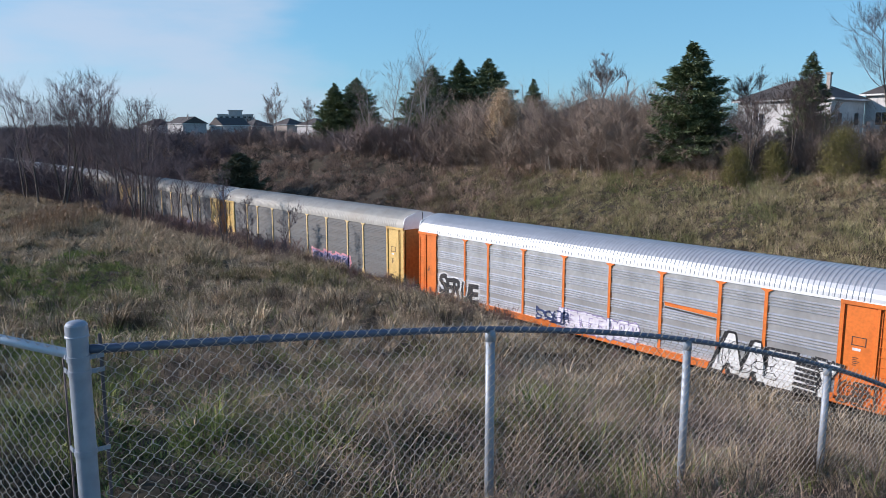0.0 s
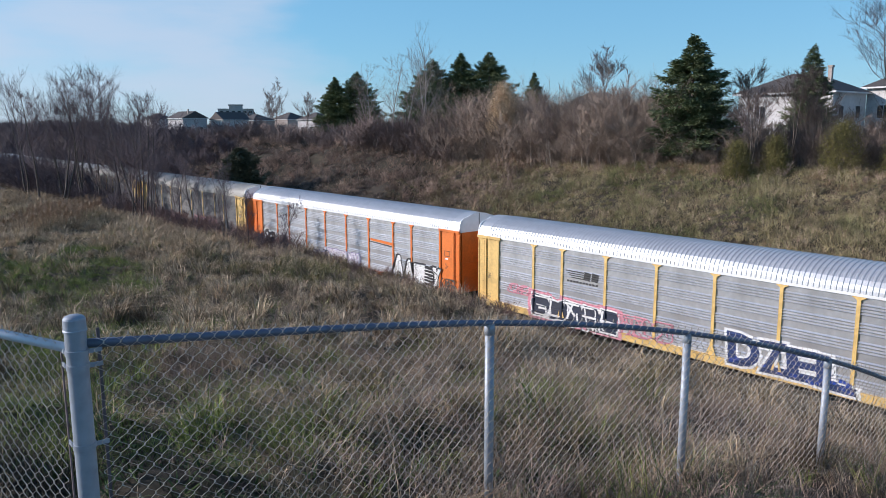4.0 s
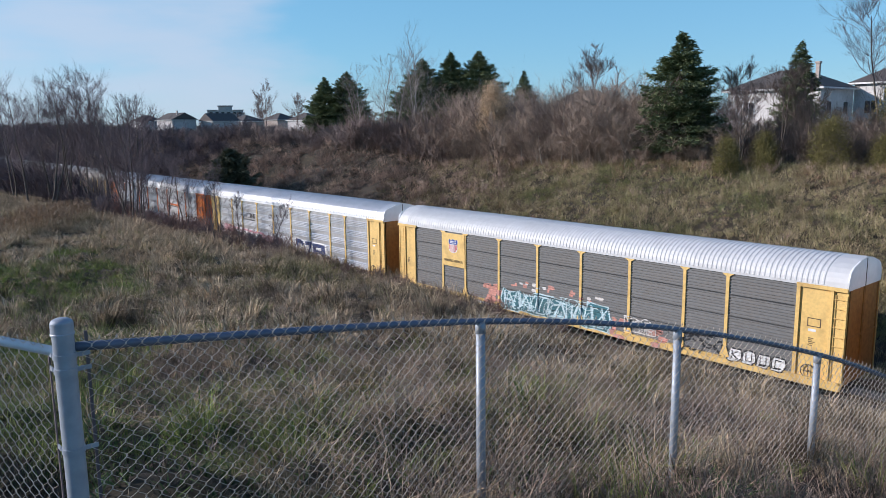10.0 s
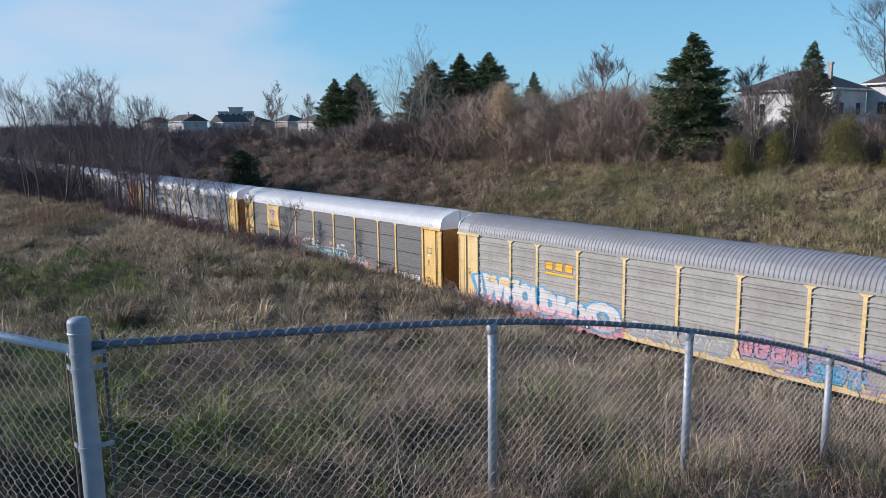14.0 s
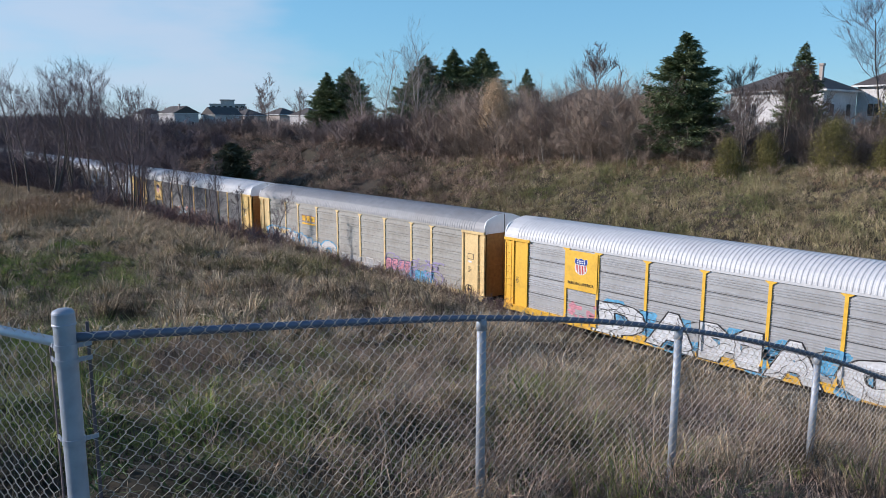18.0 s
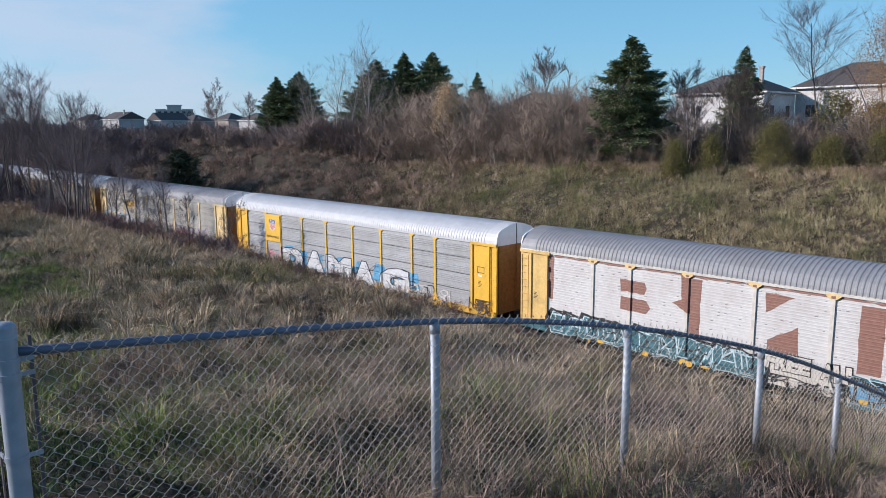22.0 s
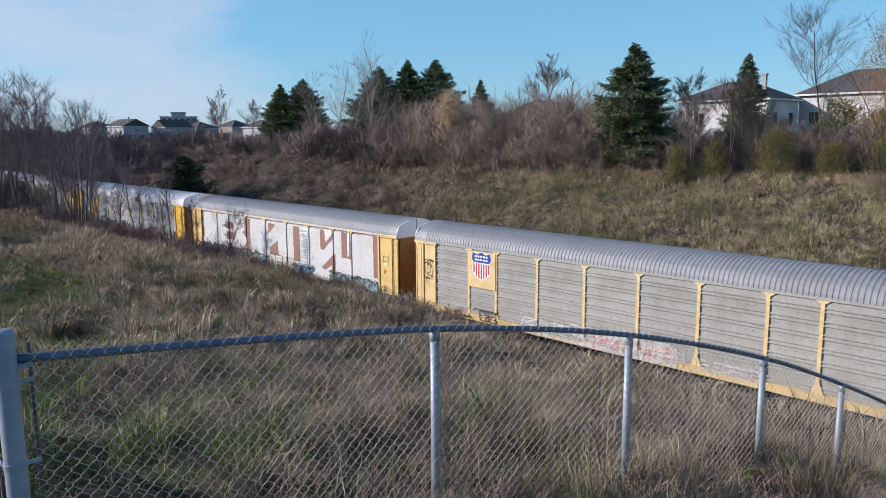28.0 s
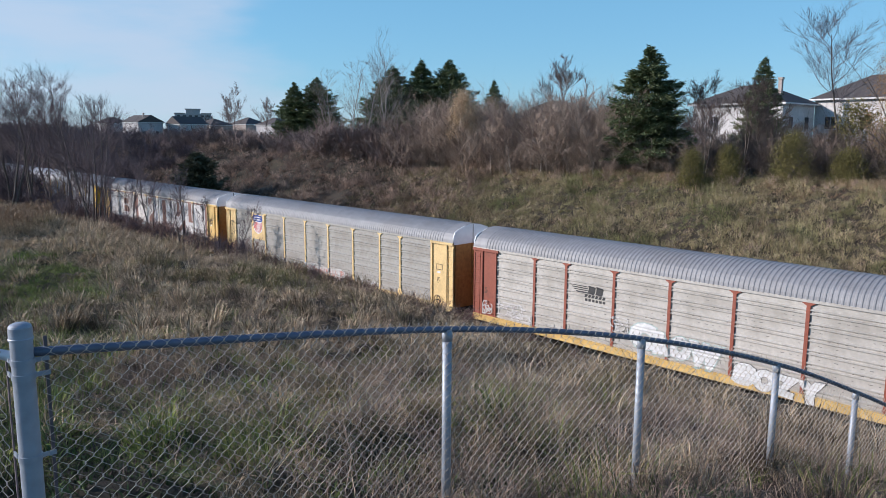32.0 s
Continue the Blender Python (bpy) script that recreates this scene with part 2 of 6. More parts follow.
# the same rail round the corner, with sunlight put into its colour
SUNLIT_PIPE = mat("sunlit_galvanized_pipe", (0.66, 0.68, 0.71), 0.4, 0.2, 0.1, 14)
WIRE = mat("galvanized_wire", (0.52, 0.465, 0.4), 0.45, 0.2, 0.2, 30)
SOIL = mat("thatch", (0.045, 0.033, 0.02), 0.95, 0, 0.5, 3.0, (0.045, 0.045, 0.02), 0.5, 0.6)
BALLAST = mat("grey_ballast", (0.2, 0.185, 0.17), 0.9, 0, 0.5, 12, (0.1, 0.08, 0.06), 0.5, 0.8)
BARK = mat("grey_brown_bark", (0.12, 0.1, 0.085), 0.9, 0, 0.3, 8, bump=0.5)
PALE_BARK = mat("pale_birch_bark", (0.34, 0.3, 0.26), 0.85, 0, 0.3, 8)
TWIG = plant("bare_twigs", [(0.14, 0.105, 0.095), (0.215, 0.165, 0.148), (0.31, 0.245, 0.218)])
RUSSET = plant("russet_twigs", [(0.2, 0.152, 0.12), (0.31, 0.238, 0.19), (0.44, 0.35, 0.28)])
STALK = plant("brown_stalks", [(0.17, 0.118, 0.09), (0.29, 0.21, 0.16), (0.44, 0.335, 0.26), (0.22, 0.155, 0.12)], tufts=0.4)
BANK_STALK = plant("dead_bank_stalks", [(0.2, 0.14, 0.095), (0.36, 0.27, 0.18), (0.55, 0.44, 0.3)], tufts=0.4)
PALE_TWIG = plant("pale_twigs", [(0.2, 0.165, 0.145), (0.3, 0.255, 0.225), (0.42, 0.37, 0.33)])
GREY_TWIG = plant("grey_lilac_twigs", [(0.1, 0.083, 0.09), (0.17, 0.143, 0.15), (0.27, 0.233, 0.236)])
GARDEN = plant("dark_brown_twigs", [(0.1, 0.075, 0.062), (0.16, 0.122, 0.102), (0.24, 0.19, 0.16)])
VERGE = plant("purple_brown_twigs", [(0.14, 0.09, 0.082), (0.22, 0.143, 0.128), (0.32, 0.22, 0.19)])
DARK_TWIG = plant("dark_twigs", [(0.085, 0.066, 0.072), (0.135, 0.107, 0.115), (0.2, 0.163, 0.17)])
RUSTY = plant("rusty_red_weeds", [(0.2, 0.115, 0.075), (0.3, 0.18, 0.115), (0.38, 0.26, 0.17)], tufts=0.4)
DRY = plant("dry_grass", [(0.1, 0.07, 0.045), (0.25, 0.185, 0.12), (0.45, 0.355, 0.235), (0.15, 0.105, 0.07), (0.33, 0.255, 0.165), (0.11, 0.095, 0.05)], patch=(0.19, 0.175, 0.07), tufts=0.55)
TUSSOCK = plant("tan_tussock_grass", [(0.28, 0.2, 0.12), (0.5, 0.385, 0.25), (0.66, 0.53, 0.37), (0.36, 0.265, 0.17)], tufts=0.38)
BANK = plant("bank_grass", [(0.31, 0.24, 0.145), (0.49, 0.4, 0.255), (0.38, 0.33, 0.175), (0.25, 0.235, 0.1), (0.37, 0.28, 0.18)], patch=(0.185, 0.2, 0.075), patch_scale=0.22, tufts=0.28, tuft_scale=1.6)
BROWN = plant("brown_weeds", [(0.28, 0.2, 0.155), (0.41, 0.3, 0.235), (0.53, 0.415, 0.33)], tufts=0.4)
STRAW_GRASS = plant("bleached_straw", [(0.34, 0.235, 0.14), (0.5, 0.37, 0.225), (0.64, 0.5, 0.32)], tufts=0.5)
REED = plant("tan_reeds", [(0.22, 0.15, 0.095), (0.32, 0.22, 0.14), (0.42, 0.31, 0.21)])
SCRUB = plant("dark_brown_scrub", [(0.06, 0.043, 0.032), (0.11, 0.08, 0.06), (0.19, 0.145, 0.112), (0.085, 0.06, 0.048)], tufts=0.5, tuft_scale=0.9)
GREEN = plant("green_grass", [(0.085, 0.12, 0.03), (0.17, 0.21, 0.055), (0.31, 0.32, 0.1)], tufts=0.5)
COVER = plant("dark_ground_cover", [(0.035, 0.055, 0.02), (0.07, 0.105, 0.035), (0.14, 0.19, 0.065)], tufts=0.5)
NEEDLE = plant("spruce_needles", [(0.085, 0.115, 0.058), (0.145, 0.18, 0.088), (0.21, 0.24, 0.115)])
JUNIPER = plant("dull_juniper_needles", [(0.09, 0.095, 0.06), (0.14, 0.14, 0.085), (0.2, 0.19, 0.12)])
CEDAR = plant("cedar_leaves", [(0.085, 0.078, 0.03), (0.155, 0.138, 0.048), (0.235, 0.2, 0.07)])
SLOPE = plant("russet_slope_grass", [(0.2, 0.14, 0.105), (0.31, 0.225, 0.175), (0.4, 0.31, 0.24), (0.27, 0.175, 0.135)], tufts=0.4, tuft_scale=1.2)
AUTUMN = plant("autumn_leaves", [(0.22, 0.12, 0.06), (0.32, 0.19, 0.095), (0.4, 0.27, 0.14)])
FAR_WALL = mat("grey_white_house_wall", (0.52, 0.5, 0.5), 0.85, 0, 0.15, 3)
SIDING = mat("white_house_wall", (0.64, 0.62, 0.605), 0.8, 0, 0.1, 3)
TAN_BRICK = mat("tan_brick_wall", (0.41, 0.35, 0.31), 0.85, 0, 0.2, 6)
SHINGLE = mat("brown_grey_shingles", (0.085, 0.075, 0.072), 0.9, 0, 0.25, 5)
GLASS = mat("dark_window_glass", (0.03, 0.035, 0.045), 0.12)
TRIM = mat("white_trim", (0.7, 0.7, 0.68), 0.6)
WOOD = mat("grey_fence_wood", (0.17, 0.14, 0.12), 0.85, 0, 0.3, 8)
CONCRETE = mat("pale_concrete", (0.45, 0.42, 0.4), 0.85)


# ---- mesh tools ----
class Geo:
    """Collects vertices and faces of one mesh."""

    def __init__(self):
        self.v, self.f = [], []

    def add(self, v, f):
        o = len(self.v)
        self.v += [tuple(p) for p in v]
        self.f += [tuple(i + o for i in q) for q in f]
        return self

    def box(self, x0, x1, y0, y1, z0, z1):
        v = [(x, y, z) for x in (x0, x1) for y in (y0, y1) for z in (z0, z1)]
        return self.add(v, [(0, 1, 3, 2), (4, 6, 7, 5), (0, 4, 5, 1), (2, 3, 7, 6), (0, 2, 6, 4), (1, 5, 7, 3)])

    def tube(self, pts, radii, n=6, caps=True):
        pts = [Vector(p) for p in pts]
        if not isinstance(radii, (list, tuple)):
            radii = [radii] * len(pts)
        v, f, m = [], [], len(pts)
        for i, p in enumerate(pts):
            d = (pts[min(i + 1, m - 1)] - pts[max(i - 1, 0)]).normalized()
            a = d.orthogonal().normalized() if i == 0 else (a - d * a.dot(d)).normalized()
            b = d.cross(a)
            v += [p + (a * math.cos(k * math.tau / n) + b * math.sin(k * math.tau / n)) * radii[i] for k in range(n)]
        for i in range(m - 1):
            f += [(i * n + k, i * n + (k + 1) % n, (i + 1) * n + (k + 1) % n, (i + 1) * n + k) for k in range(n)]
        if caps:
            f += [tuple(range(n))[::-1], tuple(range((m - 1) * n, m * n))]
        return self.add(v, f)

    def slab(self, poly, y0, y1):
        """A flat shape given as (x, z) corners, between two values of y."""
        n = len(poly)
        v = [(x, y0, z) for x, z in poly] + [(x, y1, z) for x, z in poly]
        f = [tuple(range(n)), tuple(range(n, 2 * n))[::-1]] + [(i, i + n, (i + 1) % n + n, (i + 1) % n) for i in range(n)]
        return self.add(v, f)

    def mesh(self, name, material, smooth=False):
        me = bpy.data.meshes.new(name)
        me.from_pydata(self.v, [], self.f)
        if material:
            me.materials.append(material)
        if smooth:
            me.shade_smooth()
        me.update()
        return me


def normals_out(me):
    bm = bmesh.new()
    bm.from_mesh(me)
    bmesh.ops.recalc_face_normals(bm, faces=bm.faces)
    bm.to_mesh(me)
    bm.free()
    return me


def part(name, geo, material, parent=None, label="", smooth=False):
    """One mesh object under a thing or a part. geo: a Geo, or a mesh that several pieces share."""
    if isinstance(geo, Geo):
        geo = normals_out(geo.mesh(name, material, smooth))
    ob = new(name, geo)
    if parent:
        ob.parent = parent
    if geo.materials and material and geo.materials[0] != material:
        ob.material_slots[0].link = "OBJECT"
        ob.material_slots[0].material = material
    return tagged(ob, label)


def fast(name, verts, tris, material):
    """A mesh of triangles from arrays."""
    verts, tris = np.asarray(verts, np.float32).reshape(-1, 3), np.asarray(tris, np.int32).reshape(-1, 3)
    me = bpy.data.meshes.new(name)
    me.vertices.add(len(verts))
    me.vertices.foreach_set("co", verts.ravel())
    me.loops.add(tris.size)
    me.loops.foreach_set("vertex_index", tris.ravel())
    me.polygons.add(len(tris))
    me.polygons.foreach_set("loop_start", np.arange(0, tris.size, 3, dtype=np.int32))
    me.update(calc_edges=True)
    me.materials.append(material)
    return me


def thing(name, label, category, group="", kind=""):
    return tagged(new(name), label, category, group, kind)


# ---- ground ----
def lumps(x, y):
    """Uneven tussocks about a metre apart, between -1.5 and 1.5."""
    u, v = x + 0.7 * np.sin(y * 0.9 + 1) + 0.35 * np.sin(y * 2.3), y + 0.7 * np.sin(x * 0.8) + 0.3 * np.sin(x * 2.7 + 2)
    return np.sin(u * 3.1) * np.sin(v * 3.7 + 0.6) + 0.7 * np.sin(u * 5.3 + v * 2.1 + 1) * np.sin(v * 4.7 - u * 1.6)


def ground_z(x, y):
    """Height of the land: a railway cutting along x, a flat field beside it and the bank on which the camera stands."""
    x, y = np.asarray(x, float), np.asarray(y, float)
    berm = np.interp(x, [-400, -150, -100, -60, -40, -26, -21, -17, -12, 40], [1.2, 1.2, 1.7, 2.0, 2.0, 1.6, 1.2, 0.5, 0.15, 0.0])
    field_z = np.interp(x, [-400, -150, -90, -30], [2.0, 2.2, 2.5, 2.6])
    bank = np.interp(y, [-900, -200, -45, -33, -29.2, -26.9, -25.1, -23.4, -21.5, -12], [10, 9.6, 9.2, 9.0, 8.72, 8.3, 7.98, 7.6, 7.0, 3.5])
    k = np.clip((x + 42) / 38.5, 0, 1)
    near = field_z + (bank - field_z) * k ** 1.35
    k = np.clip((y + 12) / 7.5, 0, 1)
    near = np.where(y > -12, near + (berm - near) * k * k * (3 - 2 * k), near)
    k = np.clip((y + 4.5) / 1.3, 0, 1)
    near = np.where(y > -4.5, berm + (-0.35 - berm) * k * k * (3 - 2 * k), near)
    top = np.interp(x, [-400, -150, -98, -85, -70, -62, -50, -42, -36, 60], [8.8, 8.6, 8.2, 8.0, 7.9, 7.4, 7.1, 7.3, 7.6, 7.6])
    k = np.clip((y - 3.2) / 17.5, 0, 1)
    far = -0.35 + (top + 0.35) * (0.75 * k + 0.25 * k * k * (3 - 2 * k))
    far = np.where(y > 21, top + 0.6 * np.clip((y - 21) / 150, 0, 1), far)
    z = np.where(y < -3.0, near, np.where(y > 3.2, far, -0.35))
    wob = 0.16 * np.sin(x * 0.71 + y * 0.33) * np.sin(y * 0.57 - x * 0.21) + 0.1 * np.sin(x * 1.9 + 1) * np.sin(y * 1.6)
    rough = np.clip((y - 4) / 4, 0, 1) * np.clip((26 - y) / 6, 0, 1) * np.clip((-40 - x) / 20, 0, 1)
    z = z + rough * (0.5 * np.sin(x * 0.23 + y * 0.31) + 0.35 * np.sin(x * 0.41 - y * 0.5 + 1.3) + 0.2 * np.sin(x * 0.9 + y * 0.8))
    hummock = np.clip((-8.5 - y) / 2.5, 0, 1) * np.clip((np.hypot(x, y + 30) - 3.0) / 2, 0, 1) * np.clip((x + 70) / 20, 0, 1)
    z = z + hummock * (0.13 * lumps(x, y) + 0.09 * lumps(0.55 * x + 3, 0.55 * y))
    return z + wob * np.clip((np.abs(y) - 4) / 3, 0, 1) * np.clip((np.hypot(x, y + 30) - 2) / 8, 0.15, 1)


def build_ground():
    xs = np.unique(np.concatenate([np.linspace(-1800, -200, 17), np.arange(-200, -60, 4), np.arange(-60, -24, 0.6), np.arange(-24, 6, 0.3), np.arange(6, 25, 1.0), np.arange(25, 80, 8), np.linspace(80, 1500, 12)]))
    ys = np.unique(np.concatenate([np.linspace(-900, -60, 10), np.arange(-60, -34, 4), np.arange(-34, -8, 0.3), np.arange(-8, -4, 0.8), np.arange(-4.5, -2.5, 0.2), np.arange(-2, 3.3, 1.0), np.arange(3.2, 26, 0.8), np.arange(26, 80, 6), np.linspace(80, 2500, 14)]))
    gx, gy = np.meshgrid(xs, ys)
    v = np.stack([gx, gy, ground_z(gx, gy)], -1).reshape(-1, 3)
    n = len(xs)
    i = (np.arange(len(ys) - 1)[:, None] * n + np.arange(n - 1)).ravel()
    tris = np.concatenate([np.stack([i, i + 1, i + n + 1], 1), np.stack([i, i + n + 1, i + n], 1)])
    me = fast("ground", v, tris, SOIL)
    me.shade_smooth()
    tagged(new("ground", me), "grassy railway cutting with brown thatch and green patches", "ground", kind="structure")


build_ground()


def build_track():
    bed = Geo()
    prof = [(-2.9, -0.6), (-2.2, -0.16), (2.2, -0.16), (2.9, -0.6)]
    v = [(x, y, z) for x in (-900, 120) for y, z in prof]
    bed.add(v, [(0, 1, 5, 4), (1, 2, 6, 5), (2, 3, 7, 6)])
    tagged(part("ballast_bed", bed, BALLAST), "grey crushed stone ballast under the rails", "ballast", kind="structure")
    for y in (-0.74, 0.74):
        g = Geo().box(-900, 120, y - 0.035, y + 0.035, -0.04, 0.0).box(-900, 120, y - 0.009, y + 0.009, -0.14, -0.04).box(-900, 120, y - 0.07, y + 0.07, -0.16, -0.14)
        tagged(part("rail", g, RUST), "rusty steel rail with a worn head", "rail", "rails of the track", kind="structure")


build_track()

# ---- train ----
POSTS = [4.3, 6.27, 9.0, 11.82, 14.68, 17.52, 20.35, 22.33]
LENGTH, GAP, EAVE, SIDE = 27.0, 1.6, 4.72, 1.5
SHARED = {}
SKIN = {}


def shared(key, build):
    """A mesh that alike pieces of all cars use."""
    if key not in SHARED:
        SHARED[key] = build()
    return SHARED[key]


def ribs(style):
    """The side sheet's outline as (height, how far proud): groups of pressed ribs with flat bands between, or fine even ribs."""
    z0, z1 = 1.08, EAVE - 0.1
    prof = [(z0, 0.0)]
    if style == "bands":
        step = (z1 - z0) / 5
        for k in range(5):
            z = z0 + k * step + 0.05
            for r in range(4):
                prof += [(z, 0.0), (z + 0.012, 0.056), (z + 0.024, 0.056), (z + 0.078, 0.0)]
                z += 0.118
    elif style == "worn":
        step = (z1 - z0) / 7
        for k in range(7):
            z = z0 + k * step + 0.05
            for r in range(2):
                prof += [(z, 0.0), (z + 0.012, 0.058), (z + 0.05, 0.058), (z + 0.085, 0.0)]
                z += 0.15
    else:
        count = {"even": 6, "fine": 7, "flat": 7}[style]
        deep = {"flat": 0.007, "fine": 0.04, "even": 0.036}[style]
        step = (z1 - z0) / count
        for k in range(count):
            z = z0 + k * step + 0.04
            for r in range(4):
                prof += [(z, 0.0), (z + 0.01, deep), (z + 0.026, deep), (z + 0.052, 0.0)]
                z += 0.105 if count == 6 else 0.12
    return prof + [(z1, 0.0)]


def corrugated(w, style):
    """A side sheet w long."""
    prof = ribs(style)
    z0, z1 = prof[0][0], prof[-1][0]
    g = Geo()
    m = len(prof)
    g.add([(x, -d, z) for x in (0, w) for z, d in prof] + [(x, 0.03, z) for x in (0, w) for z in (z0, z1)],
          [(i, i + m, i + m + 1, i + 1) for i in range(m - 1)] + [(2 * m, 2 * m + 1, 2 * m + 3, 2 * m + 2)])
    return g.mesh("side_panel", GALV)


def post_mesh(flared):
    g = Geo().slab([(-0.07, 0.95), (0.07, 0.95), (0.07, EAVE - 0.22), (0.24, EAVE - 0.12), (0.24, EAVE - 0.05), (-0.24, EAVE - 0.05), (-0.24, EAVE - 0.12), (-0.07, EAVE - 0.22)], -0.062, 0.0)
    if flared:
        g.slab([(-0.3, 0.9), (0.3, 0.9), (0.06, 1.55), (-0.06, 1.55)], -0.072, -0.064)
    return normals_out(g.mesh("side_post", YELLOW))


def roof_mesh():
    """The arched, cross-ribbed roof."""
    side = [(1.57, 0.0), (1.55, 0.14), (1.5, 0.3), (1.39, 0.48), (1.2, 0.64), (0.9, 0.79), (0.5, 0.92), (0.0, 0.98)]
    arc = [(-y, EAVE + 0.02 + z) for y, z in side] + [(y, EAVE + 0.02 + z) for y, z in side[-2::-1]]
    xs, lift = [0.0, 0.05], [0.0, 0.0]
    x = 0.9
    while x < LENGTH - 0.95:
        for dx, h in ((0.0, 0.0), (0.03, 0.016), (0.085, 0.016), (0.115, 0.0)):
            xs.append(x + dx)
            lift.append(h)
        x += 0.206
    xs += [LENGTH - 0.05, LENGTH]
    lift += [0.0, 0.0]
    g, n = Geo(), len(arc)
    v = []
    for x, h in zip(xs, lift):
        for y, z in arc:
            s = 1 + h / 1.3
            v.append((x, y * s, EAVE + (z - EAVE) * (1 + h / 0.98)))
    g.add(v, [(i * n + k, (i + 1) * n + k, (i + 1) * n + k + 1, i * n + k + 1) for i in range(len(xs) - 1) for k in range(n - 1)])
    return normals_out(g.mesh("roof", ROOF_WHITE))


def end_hood_mesh():
    """The closed arch over an end door, with a rounded lip."""
    pts = [(1.52, -0.12), (1.54, 0.3), (1.42, 0.58), (1.2, 0.72), (0.6, 0.91), (0.0, 0.99), (-0.6, 0.91), (-1.2, 0.72), (-1.42, 0.58), (-1.54, 0.3), (-1.52, -0.12)]
    pts = [(y, EAVE + z) for y, z in pts]
    v = [(x, y, z) for x in (0.0, 0.06) for y, z in pts]
    n = len(pts)
    f = [tuple(range(n)), tuple(range(n, 2 * n))[::-1]] + [(k, k + 1, k + 1 + n, k + n) for k in range(n - 1)]
    return normals_out(Geo().add(v, f).mesh("end_hood", ROOF_WHITE))


def ladder_mesh():
    g = Geo().box(-0.03, 0.03, -0.05, 0.0, 0.85, EAVE - 0.3).box(0.37, 0.43, -0.05, 0.0, 0.85, EAVE - 0.3)
    z = 1.0
    while z < EAVE - 0.35:
        g.box(-0.03, 0.43, -0.075, -0.05, z, z + 0.024)
        z += 0.36
    return normals_out(g.mesh("ladder", YELLOW))


def wheelset_mesh():
    g = Geo().tube([(0, -0.9, 0.46), (0, 0.9, 0.46)], 0.08, 8)
    for y in (-0.78, 0.64):
        g.tube([(0, y, 0.46), (0, y + 0.14, 0.46)], 0.46, 20)
    return normals_out(g.mesh("wheelset", RUST))


def truck_mesh():
    g = Geo()
    for y in (-1.05, 0.97):
        g.slab([(-1.2, 0.42), (-1.2, 0.62), (-0.5, 0.78), (0.5, 0.78), (1.2, 0.62), (1.2, 0.42), (0.5, 0.3), (-0.5, 0.3)], y, y + 0.1)
    g.box(-0.2, 0.2, -1.0, 1.0, 0.45, 0.7)
    return normals_out(g.mesh("truck_frame", SHADOW))


